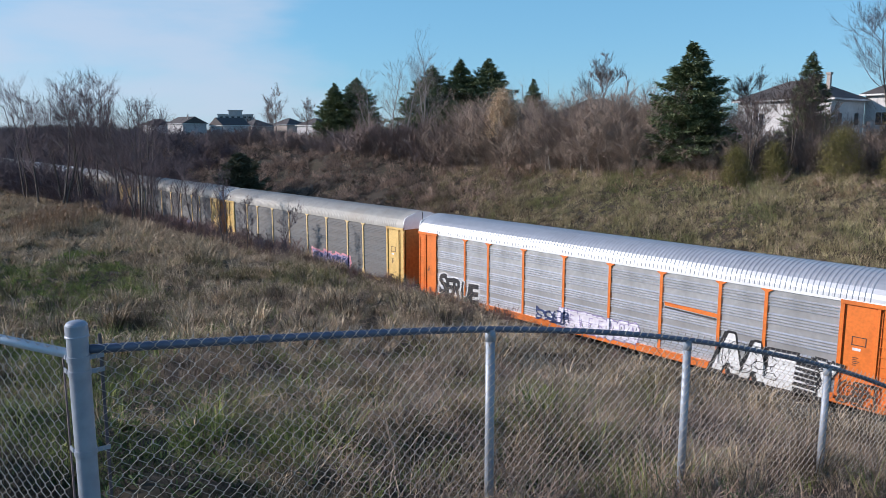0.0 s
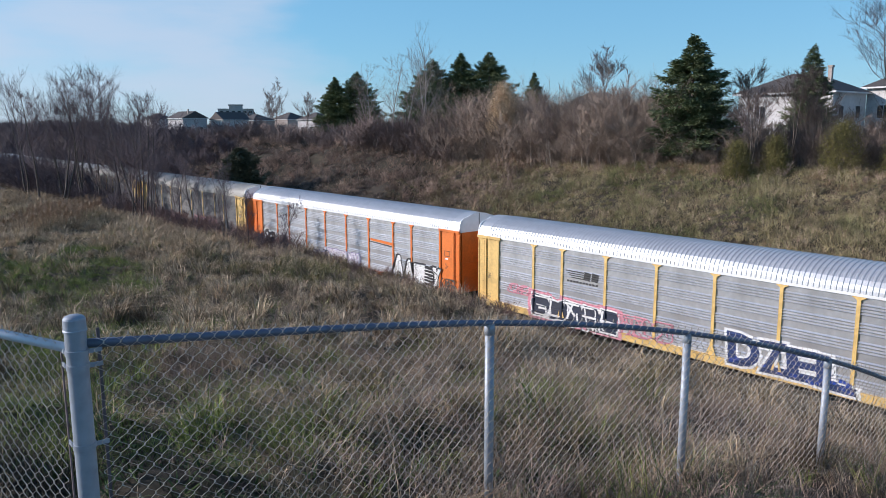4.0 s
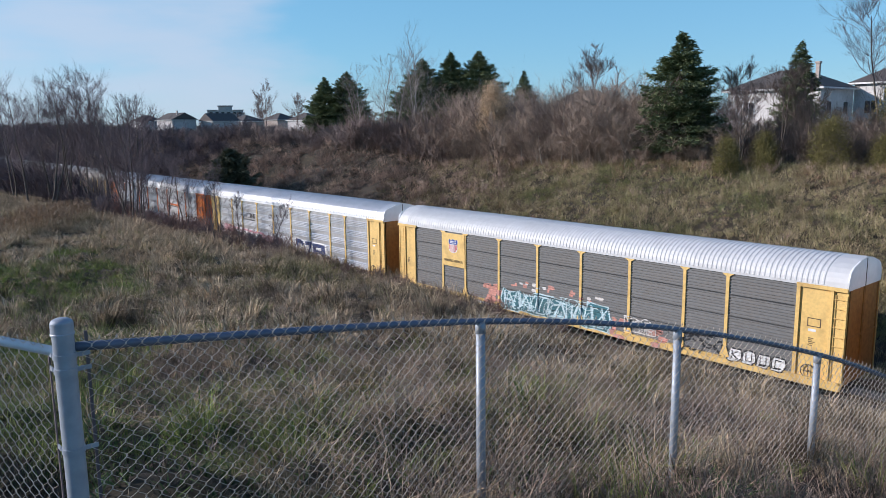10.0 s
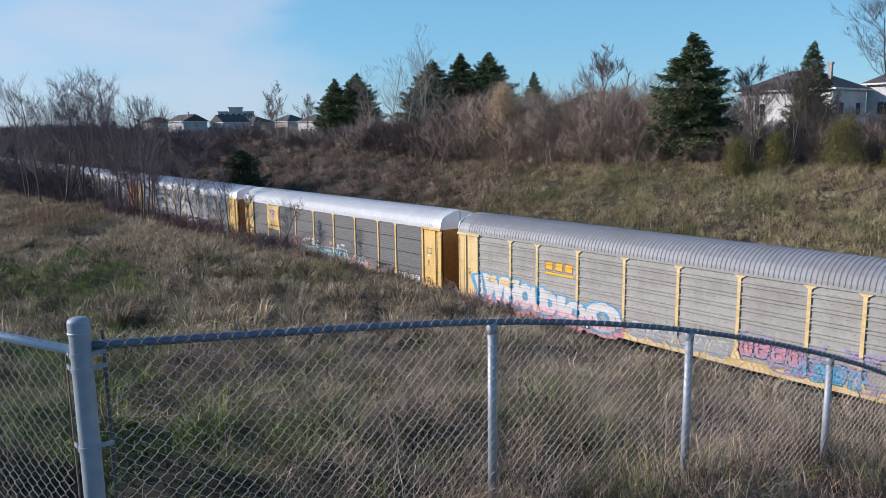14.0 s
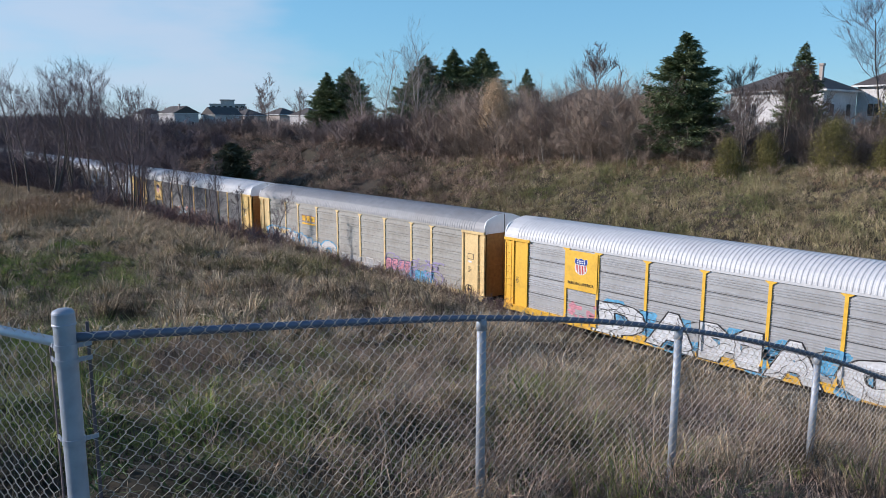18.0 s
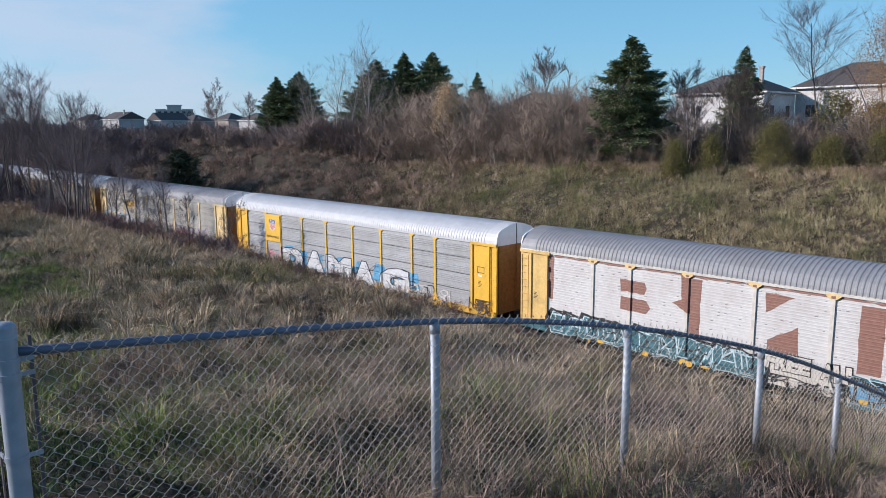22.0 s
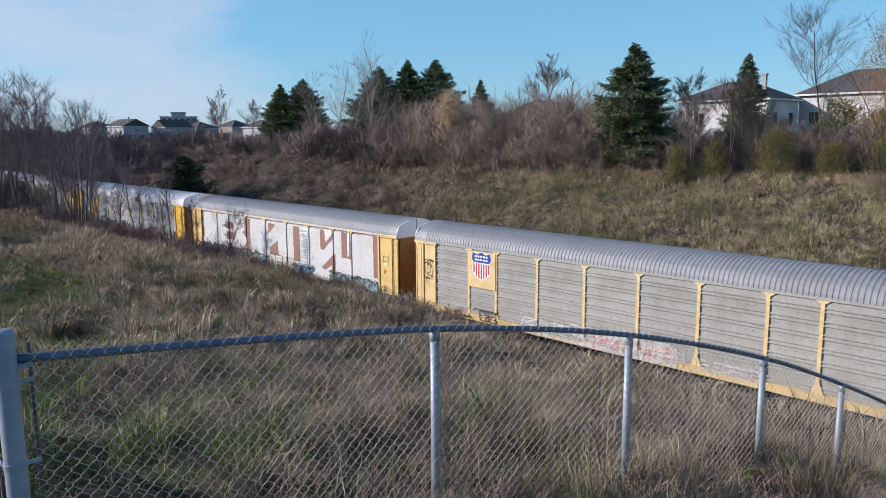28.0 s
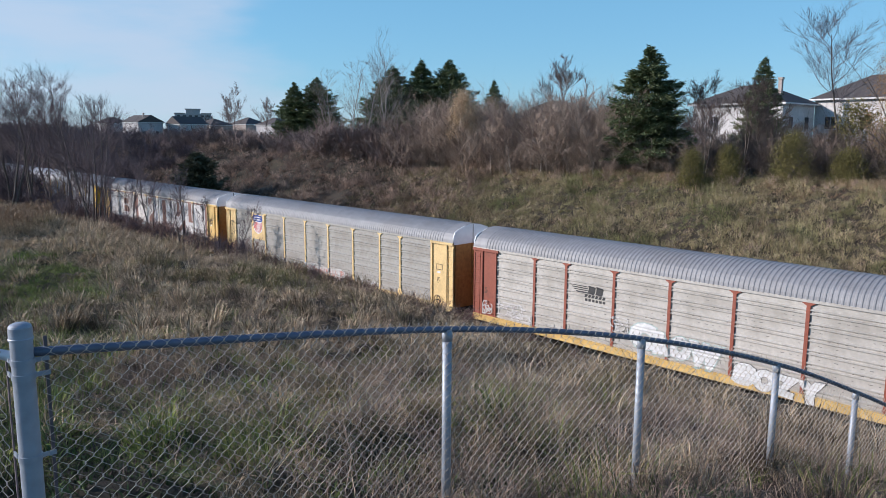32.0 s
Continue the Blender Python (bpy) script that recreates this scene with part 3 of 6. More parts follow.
def autorack(label, paint, panels, style, roof, hood, post_paint=None, sill=None, seams=False, flared=True):
    """A long enclosed car carrier; x runs from its leading end to its trailing end, z from the rail's head."""
    car = thing("autorack_car", label, "railcar", "cars of the freight train")
    SKIN[car.name] = style
    post_paint, sill = post_paint or paint, sill or paint

    def piece(name, key, build, material, x=0.0, y=0.0, turn=0, text=""):
        ob = part(name, shared(key, build), material, car, text)
        ob.matrix_basis = pose(x, y, 0, 0, 0, turn)
        return ob

    piece("roof", "roof", roof_mesh, roof)
    edges = [1.72, *POSTS, 25.15]
    for side, turn in ((-SIDE, 0), (SIDE, 180)):
        at = lambda x, w=0.0: x if turn == 0 else LENGTH - x  # noqa: E731
        for a, b in zip(edges, edges[1:]):
            w = round(b - a, 2)
            piece("side_panel", (style, w), lambda: corrugated(w, style), panels, a if turn == 0 else b, side, turn)
        for i, x in enumerate(POSTS):
            key = "flared" if flared and i in (1, 4, 5, 7) else "plain"
            piece("side_post", key, lambda: post_mesh(key == "flared"), post_paint, x, side, turn)
        piece("top_rail", "top_rail", lambda: normals_out(Geo().box(0, LENGTH, -0.075, 0.02, EAVE - 0.09, EAVE + 0.03).mesh("top_rail", GALV)), panels if style == "worn" else hood, 0 if turn == 0 else LENGTH, side, turn)
        piece("side_sill", "side_sill", lambda: normals_out(Geo().box(0.1, LENGTH - 0.1, -0.1, 0.05, 0.75, 1.08).box(0.1, LENGTH - 0.1, -0.16, -0.08, 1.04, 1.09).mesh("side_sill", YELLOW)), sill, 0 if turn == 0 else LENGTH, side, turn)
        for x0 in (0.0, 25.15):
            lead = x0 == 0.0
            corner = Geo().box(x0 + (0.46 if lead else 0.0), x0 + (1.72 if lead else 1.4), -0.03, 0.03, 0.9, EAVE - 0.1)
            door_edges = ((0.62, 0.72), (1.6, 1.72)) if lead else ((0.0, 0.14), (1.26, 1.36))
            for a, b in door_edges:
                corner.box(x0 + a, x0 + b, -0.1, -0.02, 0.9, EAVE - 0.12)
            corner.box(x0, x0 + 1.85, -0.13, 0.0, EAVE - 0.16, EAVE - 0.02)
            corner.box(x0, x0 + 1.8, -0.09, 0.0, 0.78, 1.0)
            corner.box(x0 + (0.0 if lead else 1.4), x0 + (0.44 if lead else 1.85), -0.012, 0.03, 0.95, EAVE - 0.1)
            key = ("corner", lead)
            piece("corner_panel", key, lambda: normals_out(corner.mesh("corner_panel", YELLOW)), paint, 0 if turn == 0 else LENGTH, side, turn)
            piece("ladder", "ladder", ladder_mesh, paint, at(x0 + (0.06 if lead else 1.4)), side, turn)
            if turn == 0:
                mark = Geo()
                for k in range(5):
                    mark.box(x0 + (0.85 if lead else 0.52), x0 + (1.0 if lead else 0.67) + 0.05 * (k % 3), -0.036, -0.031, 2.3 + 0.07 * k, 2.33 + 0.07 * k)
                if not lead:
                    plate = Geo().box(x0 + 0.45, x0 + 0.95, -0.037, -0.031, 3.36, 3.39).box(x0 + 0.45, x0 + 0.95, -0.037, -0.031, 3.05, 3.08).box(x0 + 0.45, x0 + 0.48, -0.037, -0.031, 3.08, 3.36).box(x0 + 0.92, x0 + 0.95, -0.037, -0.031, 3.08, 3.36)
                    piece("placard_frame", "placard", lambda: normals_out(plate.mesh("placard_frame", RUST)), RUST, 0, side)
                    piece("sticker", "sticker", lambda: normals_out(Geo().box(x0 + 0.5, x0 + 0.78, -0.036, -0.031, 2.86, 2.96).mesh("sticker", WHITE)), WHITE, 0, side)
                    ring = [(x0 + 0.62 + 0.27 * math.cos(q * math.tau / 16), -0.12, 1.3 + 0.27 * math.sin(q * math.tau / 16)) for q in range(17)]
                    brake = Geo().tube(ring, 0.022, 5)
                    for q in range(4):
                        brake.tube([(x0 + 0.62, -0.12, 1.3), ring[q * 4]], 0.014, 4)
                    brake.tube([(x0 + 0.62, -0.14, 1.3), (x0 + 0.62, 0.0, 1.3)], 0.04, 6)
                    piece("brake_wheel", "brake", lambda: normals_out(brake.mesh("brake_wheel", RUST)), RUST, 0, side)
                piece("stencil_bars", ("marks", lead), lambda: normals_out(mark.mesh("stencil_bars", INK)), RUST, 0, side)
        if seams:
            g = Geo()
            for z in (1.95, 2.85, 3.75):
                for a, b in zip(edges, edges[1:]):
                    g.box(a + 0.08, b - 0.08, -0.068, -0.06, z, z + 0.022)
            piece("panel_seam", "seams", lambda: normals_out(g.mesh("panel_seam", SEAM)), SEAM, 0 if turn == 0 else LENGTH, side, turn)
    for x, turn in ((0.06, 180), (LENGTH - 0.06, 0)):
        for y0, y1 in ((-1.38, -0.02), (0.02, 1.38)):
            piece("end_door", ("end_door", y0), lambda: normals_out(Geo().box(-0.03, 0.03, y0, y1, 0.95, EAVE - 0.13).box(0.03, 0.07, y0, y0 + 0.06, 0.95, EAVE - 0.13).box(0.03, 0.07, y1 - 0.06, y1, 0.95, EAVE - 0.13).box(0.03, 0.06, y0, y1, 2.7, 2.78).mesh("end_door", YELLOW)), END if paint not in (ORANGE, OXIDE) else paint, x, 0, turn)
        piece("end_hood", "hood", end_hood_mesh, HOOD, x, 0, turn)
        piece("hood_seam", "hood_seam", lambda: normals_out(Geo().box(0.062, 0.072, -0.025, 0.025, EAVE - 0.12, EAVE + 0.95).mesh("hood_seam", SEAM)), SEAM, x, 0, turn)
        piece("coupler", "coupler", lambda: normals_out(Geo().box(0, 0.55, -0.1, 0.1, 0.75, 0.95).box(0.5, 0.86, -0.17, 0.17, 0.7, 1.0).mesh("coupler", RUST)), RUST, x, 0, turn)
        truck = piece("truck_frame", "truck", truck_mesh, SHADOW, 4.2 if turn == 180 else LENGTH - 4.2)
        for dx in (-0.88, 0.88):
            wheel = part("wheelset", shared("wheelset", wheelset_mesh), RUST, truck)
            wheel.location.x = dx
    piece("underframe", "underframe", lambda: normals_out(Geo().box(0.3, LENGTH - 0.3, -1.35, 1.35, 0.82, 1.02).box(0.2, LENGTH - 0.2, -0.3, 0.3, 0.45, 0.85).mesh("underframe", SHADOW)), SHADOW)
    return car


FACE = -SIDE - 0.07


def proud(style):
    """How far the car's side stands out at each height, the sill included."""
    return [(0.6, 0.1), (1.03, 0.1), (1.036, 0.16), (1.09, 0.16), (1.096, 0.0), *ribs(style)[1:]]


def lay(name, polys, material, car, lift, parent=None, label="", bands=()):
    """Paint on the near side that follows every rib, post and sill. polys: lists of (x, z) corners; bands: heights and the paints below them."""
    prof = proud(SKIN[car.name])
    heights, depths = [p[0] for p in prof], [p[1] for p in prof]
    bm = bmesh.new()
    for k, poly in enumerate(polys):
        try:
            bm.faces.new([bm.verts.new((x, 0.0006 * (k % 9), z)) for x, z in poly])
        except ValueError:
            continue
    xs, zs = [v.co.x for v in bm.verts], [v.co.z for v in bm.verts]
    cuts = [((0, 0, z), (0, 0, 1)) for z in [*heights, *(b[0] for b in bands)] if min(zs) < z < max(zs)]
    for x in (1.72, *POSTS, 25.15):
        cuts += [((x + d, 0, 0), (1, 0, 0)) for d in (-0.086, -0.076, 0.076, 0.086) if min(xs) < x + d < max(xs)]
    for at, way in cuts:
        bmesh.ops.bisect_plane(bm, geom=[*bm.verts, *bm.edges, *bm.faces], dist=1e-5, plane_co=at, plane_no=way)
    if bands:
        for f in bm.faces:
            mid = f.calc_center_median().z
            f.material_index = next((i for i, b in enumerate(bands) if mid < b[0]), len(bands))
    for v in bm.verts:
        d = float(np.interp(v.co.z, heights, depths))
        if min(abs(v.co.x - x) for x in POSTS) < 0.08:
            d = max(d, 0.074)
        elif v.co.x < 1.8 or v.co.x > 25.07:
            d = max(d, 0.103)
        v.co.y = -SIDE - d - lift - v.co.y
    me = bpy.data.meshes.new(name)
    bm.normal_update()
    bm.to_mesh(me)
    bm.free()
    for m in [*(b[1] for b in bands), material]:
        me.materials.append(m)
    ob = new(name, me)
    ob.parent = parent or car
    return tagged(ob, label)


def blob(cx, cz, w, h, rnd, lean=0.0):
    """Outline of one bulging, square-shouldered letter shape."""
    pts = []
    for k in range(14):
        a = math.tau * k / 14
        c, s = math.cos(a), math.sin(a)
        r = 1 / max(abs(c), abs(s)) ** 0.75
        r *= rnd.uniform(0.86, 1.08)
        z = cz + 0.5 * h * r * s
        pts.append((cx + 0.5 * w * r * c + lean * (z - cz), z))
    return pts


def glyph(char, grow):
    """Faces of one thickened capital of the built-in font, as lists of (x, y)."""
    def build():
        cu = bpy.data.curves.new("lettering", "FONT")
        cu.body, cu.size, cu.offset, cu.resolution_u, cu.fill_mode = char, 1.0, grow, 3, "FRONT"
        tmp = bpy.data.objects.new("lettering", cu)
        me = bpy.data.meshes.new_from_object(tmp)
        bpy.data.objects.remove(tmp)
        faces = [[(me.vertices[i].co.x, me.vertices[i].co.y) for i in f.vertices] for f in me.polygons]
        bpy.data.meshes.remove(me)
        return faces
    return shared(("glyph", char, grow), build)


def painted_word(car, letters, fill, edge, label, bold=0.055, rim=0.05, seed=1, lean=0.0, tilt=4, bands=(), drop=None):
    """Sprayed capitals, one by one: rows of character, x0, x1, z0, z1; drop: the paint of a shade behind them."""
    rnd = random.Random(seed)
    for n, (char, x0, x1, z0, z1) in enumerate(letters):
        body, rimmed = glyph(char, bold), glyph(char, bold + rim)
        us, vs = [p[0] for f in body for p in f], [p[1] for f in body for p in f]
        u, v, a = 0.5 * (min(us) + max(us)), 0.5 * (min(vs) + max(vs)), radians(rnd.uniform(-tilt, tilt))
        sx, sz = (x1 - x0) / (max(us) - min(us)), (z1 - z0) / (max(vs) - min(vs))

        def put(faces, dx=0.0, dz=0.0):
            out = []
            for f in faces:
                row = []
                for p, q in f:
                    p, q = (p - u) * sx, (q - v) * sz
                    p += lean * q
                    row.append((0.5 * (x0 + x1) + p * math.cos(a) - q * math.sin(a) + dx, 0.5 * (z0 + z1) + p * math.sin(a) + q * math.cos(a) + dz))
                out.append(row)
            return out
        letter = lay("graffiti_letter", put(rimmed), edge, car, 0.008 + 0.0009 * n, None, label if n == 0 else "")
        lay("letter_fill", put(body), fill, car, 0.016 + 0.0009 * n, letter, "", bands)
        if drop:
            lay("letter_shade", put(rimmed, -0.14, -0.05), drop, car, 0.004 + 0.0003 * n, letter)


def wildstyle(car, x0, x1, z0, z1, count, fill, edge, seed, label, halo=None, thin=0.05, inner=4):
    """Interlocked angular letter shapes that cannot be read: a pale edge, a dark body and pale strokes across it."""
    rnd = random.Random(seed)
    step, h = (x1 - x0) / count, z1 - z0
    for i in range(count):
        a, b = x0 + (i - 0.12) * step, x0 + (i + 1.12) * step
        low, top = z0 + h * rnd.uniform(0, 0.08), z0 + h * rnd.uniform(0.84, 1.0)
        m = rnd.uniform(0.3, 0.7)
        poly = [(a + step * rnd.uniform(0, 0.2), low), (a + m * (b - a), low + h * rnd.uniform(0.0, 0.12)), (b - step * rnd.uniform(0, 0.2), low), (b, low + h * rnd.uniform(0.3, 0.5)), (b - step * rnd.uniform(0.05, 0.2), top - h * rnd.uniform(0, 0.12)), (a + m * (b - a), top - h * rnd.uniform(0.0, 0.18)), (a + step * rnd.uniform(0, 0.2), top), (a - step * 0.05, low + h * rnd.uniform(0.4, 0.6))]
        cx, cz = 0.5 * (a + b), 0.5 * (low + top)

        def grown(k):
            return [(cx + (x - cx) * (1 + k / step), cz + (z - cz) * (1 + k / h)) for x, z in poly]
        if halo:
            lay("paint_halo", [grown(0.32)], halo, car, 0.003 + 0.0006 * i)
        letter = lay("graffiti_letter", [poly], edge, car, 0.01 + 0.0006 * i, None, label if i == 0 else "")
        lay("letter_fill", [grown(-2 * thin)], fill, car, 0.018 + 0.0006 * i, letter)
        marks = []
        for k in range(inner):
            u0, v0, u1, v1 = rnd.choice(rnd.choice(GLYPHS))
            p = (a + (b - a) * (0.2 + 0.6 * u0) + rnd.gauss(0, 0.06), low + (top - low) * (0.15 + 0.7 * v0))
            q = (a + (b - a) * (0.2 + 0.6 * u1) + rnd.gauss(0, 0.06), low + (top - low) * (0.15 + 0.7 * v1))
            marks.append(stroke(p, q, thin * rnd.uniform(0.7, 1.5)))
        lay("letter_line", marks, edge, car, 0.025 + 0.0006 * i, letter)


GLYPHS = (
    ((0, 0, 0, 1), (0, 1, 0.9, 1), (0.9, 1, 0.9, 0)),
    ((0, 0, 0.1, 1), (0.1, 1, 0.9, 0.9), (0.05, 0.5, 0.8, 0.5), (0.8, 0.5, 0.9, 0)),
    ((0.9, 1, 0.1, 0.95), (0.1, 0.95, 0, 0.5), (0, 0.5, 0.9, 0.45), (0.9, 0.45, 0.8, 0), (0.8, 0, 0, 0)),
    ((0, 0, 0.45, 1), (0.45, 1, 0.95, 0), (0.15, 0.35, 0.8, 0.35)),
    ((0, 1, 0, 0), (0, 0, 0.9, 0), (0.9, 0, 0.9, 1)),
    ((0, 0, 0, 1), (0, 0.5, 0.9, 1), (0, 0.5, 0.9, 0)),
    ((0.1, 0, 0, 1), (0, 1, 0.9, 1), (0, 0.5, 0.7, 0.5), (0.1, 0, 0.9, 0)),
    ((0.1, 0.1, 0.1, 0.9), (0.1, 0.9, 0.8, 0.95), (0.8, 0.95, 0.85, 0.1), (0.85, 0.1, 0.1, 0.1)),
    ((0, 1, 0.3, 0), (0.3, 0, 0.5, 0.7), (0.5, 0.7, 0.7, 0), (0.7, 0, 1, 1)),
    ((0.9, 0.95, 0.1, 1), (0.1, 1, 0, 0), (0, 0, 0.9, 0), (0.9, 0, 0.9, 0.45), (0.9, 0.45, 0.5, 0.45)),
    ((0, 0, 0.1, 1), (0.1, 1, 0.5, 0.35), (0.5, 0.35, 0.9, 1), (0.9, 1, 1, 0)),
)


def stroke(a, b, width):
    """Outline of a thick stroke with clipped ends."""
    a, b = Vector(a), Vector(b)
    d = (b - a).normalized()
    o, e = Vector((-d.y, d.x)) * width / 2, d * width * 0.45
    return [tuple(p) for p in (a - o - e * 0.6, a - e - o * 0.5, a - e + o * 0.5, a + o - e * 0.6, b + o + e * 0.6, b + e + o * 0.5, b + e - o * 0.5, b - o + e * 0.6)]


def bubbles(car, x0, x1, z0, z1, count, fill, edge, seed, label, lean=0.12, rim=0.12, mist=None, tall=1.0):
    """A row of rounded letter shapes that cannot be read, each with an edge and a few inner lines."""
    rnd = random.Random(seed)
    step, h = (x1 - x0) / count, z1 - z0
    for i in range(count):
        cx, cz, keep = x0 + (i + 0.5) * step, 0.5 * (z0 + z1) + rnd.uniform(-0.05, 0.05) * h, rnd.random()
        if mist:
            lay("paint_cloud", [blob(cx, cz, step * 1.5, h * rnd.uniform(0.9, 1.15), rnd, lean)], mist, car, 0.003 + 0.0006 * i)
        letter = lay("graffiti_letter", [blob(cx, cz, step * 1.02 * tall, h * 0.86, random.Random(keep), lean)], edge, car, 0.009 + 0.0007 * i, None, label if i == 0 else "")
        lay("letter_fill", [blob(cx, cz, step * 1.02 * tall - rim, h * 0.86 - rim, random.Random(keep), lean)], fill, car, 0.017 + 0.0007 * i, letter)
        marks = []
        for a, b, c, d in rnd.choice(GLYPHS)[:3]:
            marks.append(stroke((cx + (a - 0.5) * step * 0.45, cz + (b - 0.5) * h * 0.45), (cx + (c - 0.5) * step * 0.45, cz + (d - 0.5) * h * 0.45), rim * 0.4))
        lay("letter_line", marks, edge, car, 0.025 + 0.0007 * i, letter)


def scribble(car, x0, x1, z0, z1, count, material, seed, width=0.07, label="thin spray-painted scrawl"):
    """Looping thin strokes."""
    rnd, polys = random.Random(seed), []
    for i in range(count):
        x, z = rnd.uniform(x0, x1), rnd.uniform(z0, z1)
        a, n = rnd.uniform(0, math.tau), rnd.randint(5, 10)
        turn = rnd.choice((-1, 1)) * rnd.uniform(0.3, 0.9)
        for k in range(n):
            s = 0.1 + 0.06 * (z1 - z0)
            nx, nz = x + s * 1.4 * math.cos(a), z + s * math.sin(a)
            nx, nz = min(max(nx, x0), x1), min(max(nz, z0), z1)
            if math.hypot(nx - x, nz - z) > 0.02:
                polys.append(stroke((x, z), (nx, nz), width))
            x, z, a = nx, nz, a + turn
            if rnd.random() < 0.2:
                turn = -turn
    return tagged(lay("scrawl", polys, material, car, 0.028, None, label), kind="stuff")


def patches(car, x0, x1, z0, z1, count, material, seed, size=0.3, lift=0.004, label="soft dabs of sprayed paint"):
    """Loose dabs of paint."""
    rnd = random.Random(seed)
    polys = [blob(rnd.uniform(x0, x1), rnd.uniform(z0, z1), size * rnd.uniform(0.6, 1.8), size * rnd.uniform(0.4, 1.0), rnd) for _ in range(count)]
    return tagged(lay("overspray", polys, material, car, lift, None, label), kind="stuff")


def slots(car, seed, share=0.4):
    """Rows of small dark holes along the bands between the ribs."""
    rnd, polys = random.Random(seed), []
    prof = ribs(SKIN[car.name])
    flat = [0.5 * (p[0] + q[0]) for p, q in zip(prof, prof[1:]) if p[1] == q[1] == 0 and q[0] - p[0] > 0.03]
    for a, b in zip([1.72, *POSTS], [*POSTS, 25.15]):
        x = a + 0.2
        while x < b - 0.15:
            for z in flat[1:-1]:
                if rnd.random() < share:
                    w = rnd.choice((0.035, 0.05, 0.07))
                    polys.append([(x - w, z - 0.011), (x + w, z - 0.011), (x + w, z + 0.011), (x - w, z + 0.011)])
            x += 0.3
    return tagged(lay("perforation", polys, GRIME, car, 0.002, None, "rows of small dark vent holes"), kind="stuff")


def words(car, text, x, z, size, fill, label="", squeeze=1.0, y=0.0):
    """Small stencilled lettering that can be read, as flat mesh text on a plate."""
    cu = bpy.data.curves.new("lettering", "FONT")
    cu.body, cu.size, cu.extrude, cu.resolution_u = text, size, 0.002, 3
    cu.align_x, cu.align_y = "CENTER", "CENTER"
    tmp = bpy.data.objects.new("lettering", cu)
    me = bpy.data.meshes.new_from_object(tmp)
    bpy.data.objects.remove(tmp)
    me.materials.clear()
    me.materials.append(fill)
    ob = new("lettering", me)
    ob.parent = car
    ob.matrix_basis = pose(x, y, z, 90, 0, 0) @ Matrix.Diagonal((squeeze, 1, 1, 1))
    return tagged(ob, label)


def shield(car, z=3.55, plate_paint=GOLD, small=1.0, slogan=False):
    """A plate with a blue and striped shield, and bars for the line of small lettering."""
    x0, x1 = POSTS[0], POSTS[1]
    plate = part("logo_plate", Geo().box(x0, x1, FACE - 0.03, FACE, z - 0.95, z + 1.0), plate_paint, car, "painted plate with a striped shield emblem")
    cx, cz, s, y = 0.5 * (x0 + x1), z + 0.28, 0.62 * small, FACE - 0.032
    outline = [(-0.9, 0.95), (-0.45, 0.8), (0, 1.0), (0.45, 0.8), (0.9, 0.95), (1.0, 0.45), (0.82, 0.2), (0.95, -0.3), (0.8, -0.75), (0.4, -0.98), (0, -1.08), (-0.4, -0.98), (-0.8, -0.75), (-0.95, -0.3), (-0.82, 0.2), (-1.0, 0.45)]
    part("shield", Geo().slab([(cx + s * a, cz + s * b) for a, b in outline], y - 0.006, y), WHITE, plate)
    part("shield_top", Geo().slab([(cx + s * a * 0.93, cz + s * b * 0.96) for a, b in outline[:7] + [(-0.82, 0.2), (-1.0, 0.45)]], y - 0.012, y - 0.007), BLUE, plate)
    bars = Geo()
    for k in (-3, -2, -1, 0, 1, 2, 3):
        bars.box(cx + s * (k * 0.24 - 0.06), cx + s * (k * 0.24 + 0.06), y - 0.012, y - 0.007, cz - s * (0.98 - 0.05 * k * k * 0.9), cz + s * 0.12)
    part("shield_stripe", bars, RED, plate)
    small_bars = Geo()
    for k in range(2):
        for i in range(5):
            small_bars.box(cx + s * (-0.62 + 0.26 * i), cx + s * (-0.44 + 0.26 * i), y - 0.018, y - 0.013, cz + s * (0.32 + 0.24 * k), cz + s * (0.46 + 0.24 * k))
    tagged(part("shield_lettering_bars", small_bars, WHITE, plate), kind="stuff")
    if slogan:
        words(car, "BUILDING AMERICA", cx, z - 0.62, 0.21, INK, "small black slogan", 0.85, FACE - 0.042)
        return
    if small > 1:
        return
    line = Geo()
    for i in range(9):
        line.box(x0 + 0.22 + i * 0.175, x0 + 0.34 + i * 0.175, y - 0.006, y, z - 0.68, z - 0.58)
    part("slogan_bars", line, INK, plate)


def pony_emblem(c, x, z, s):
    """A railway's emblem as plain dark shapes: speed stripes that end in a block, over two rows of bars."""
    stripes = []
    for k in range(4):
        stripes.append([(x + 0.12 * k * s, z + 0.09 * (3 - k) * s), (x + 1.0 * s, z + 0.09 * (3 - k) * s), (x + 1.0 * s, z + (0.09 * (3 - k) + 0.045) * s), (x + 0.12 * k * s, z + (0.09 * (3 - k) + 0.045) * s)])
    lay("emblem_stripes", stripes, SEAM, c, 0.006, None, "dark stripes of a faded emblem")
    blocks = [[(x + (1.0 + 0.42 * k) * s, z), (x + (1.36 + 0.42 * k) * s, z - 0.03 * s), (x + (1.42 + 0.42 * k) * s, z + 0.33 * s), (x + (1.06 + 0.42 * k) * s, z + 0.36 * s)] for k in range(2)]
    lay("emblem_block", blocks, SEAM, c, 0.006, None, "dark slanted blocks of a faded emblem")


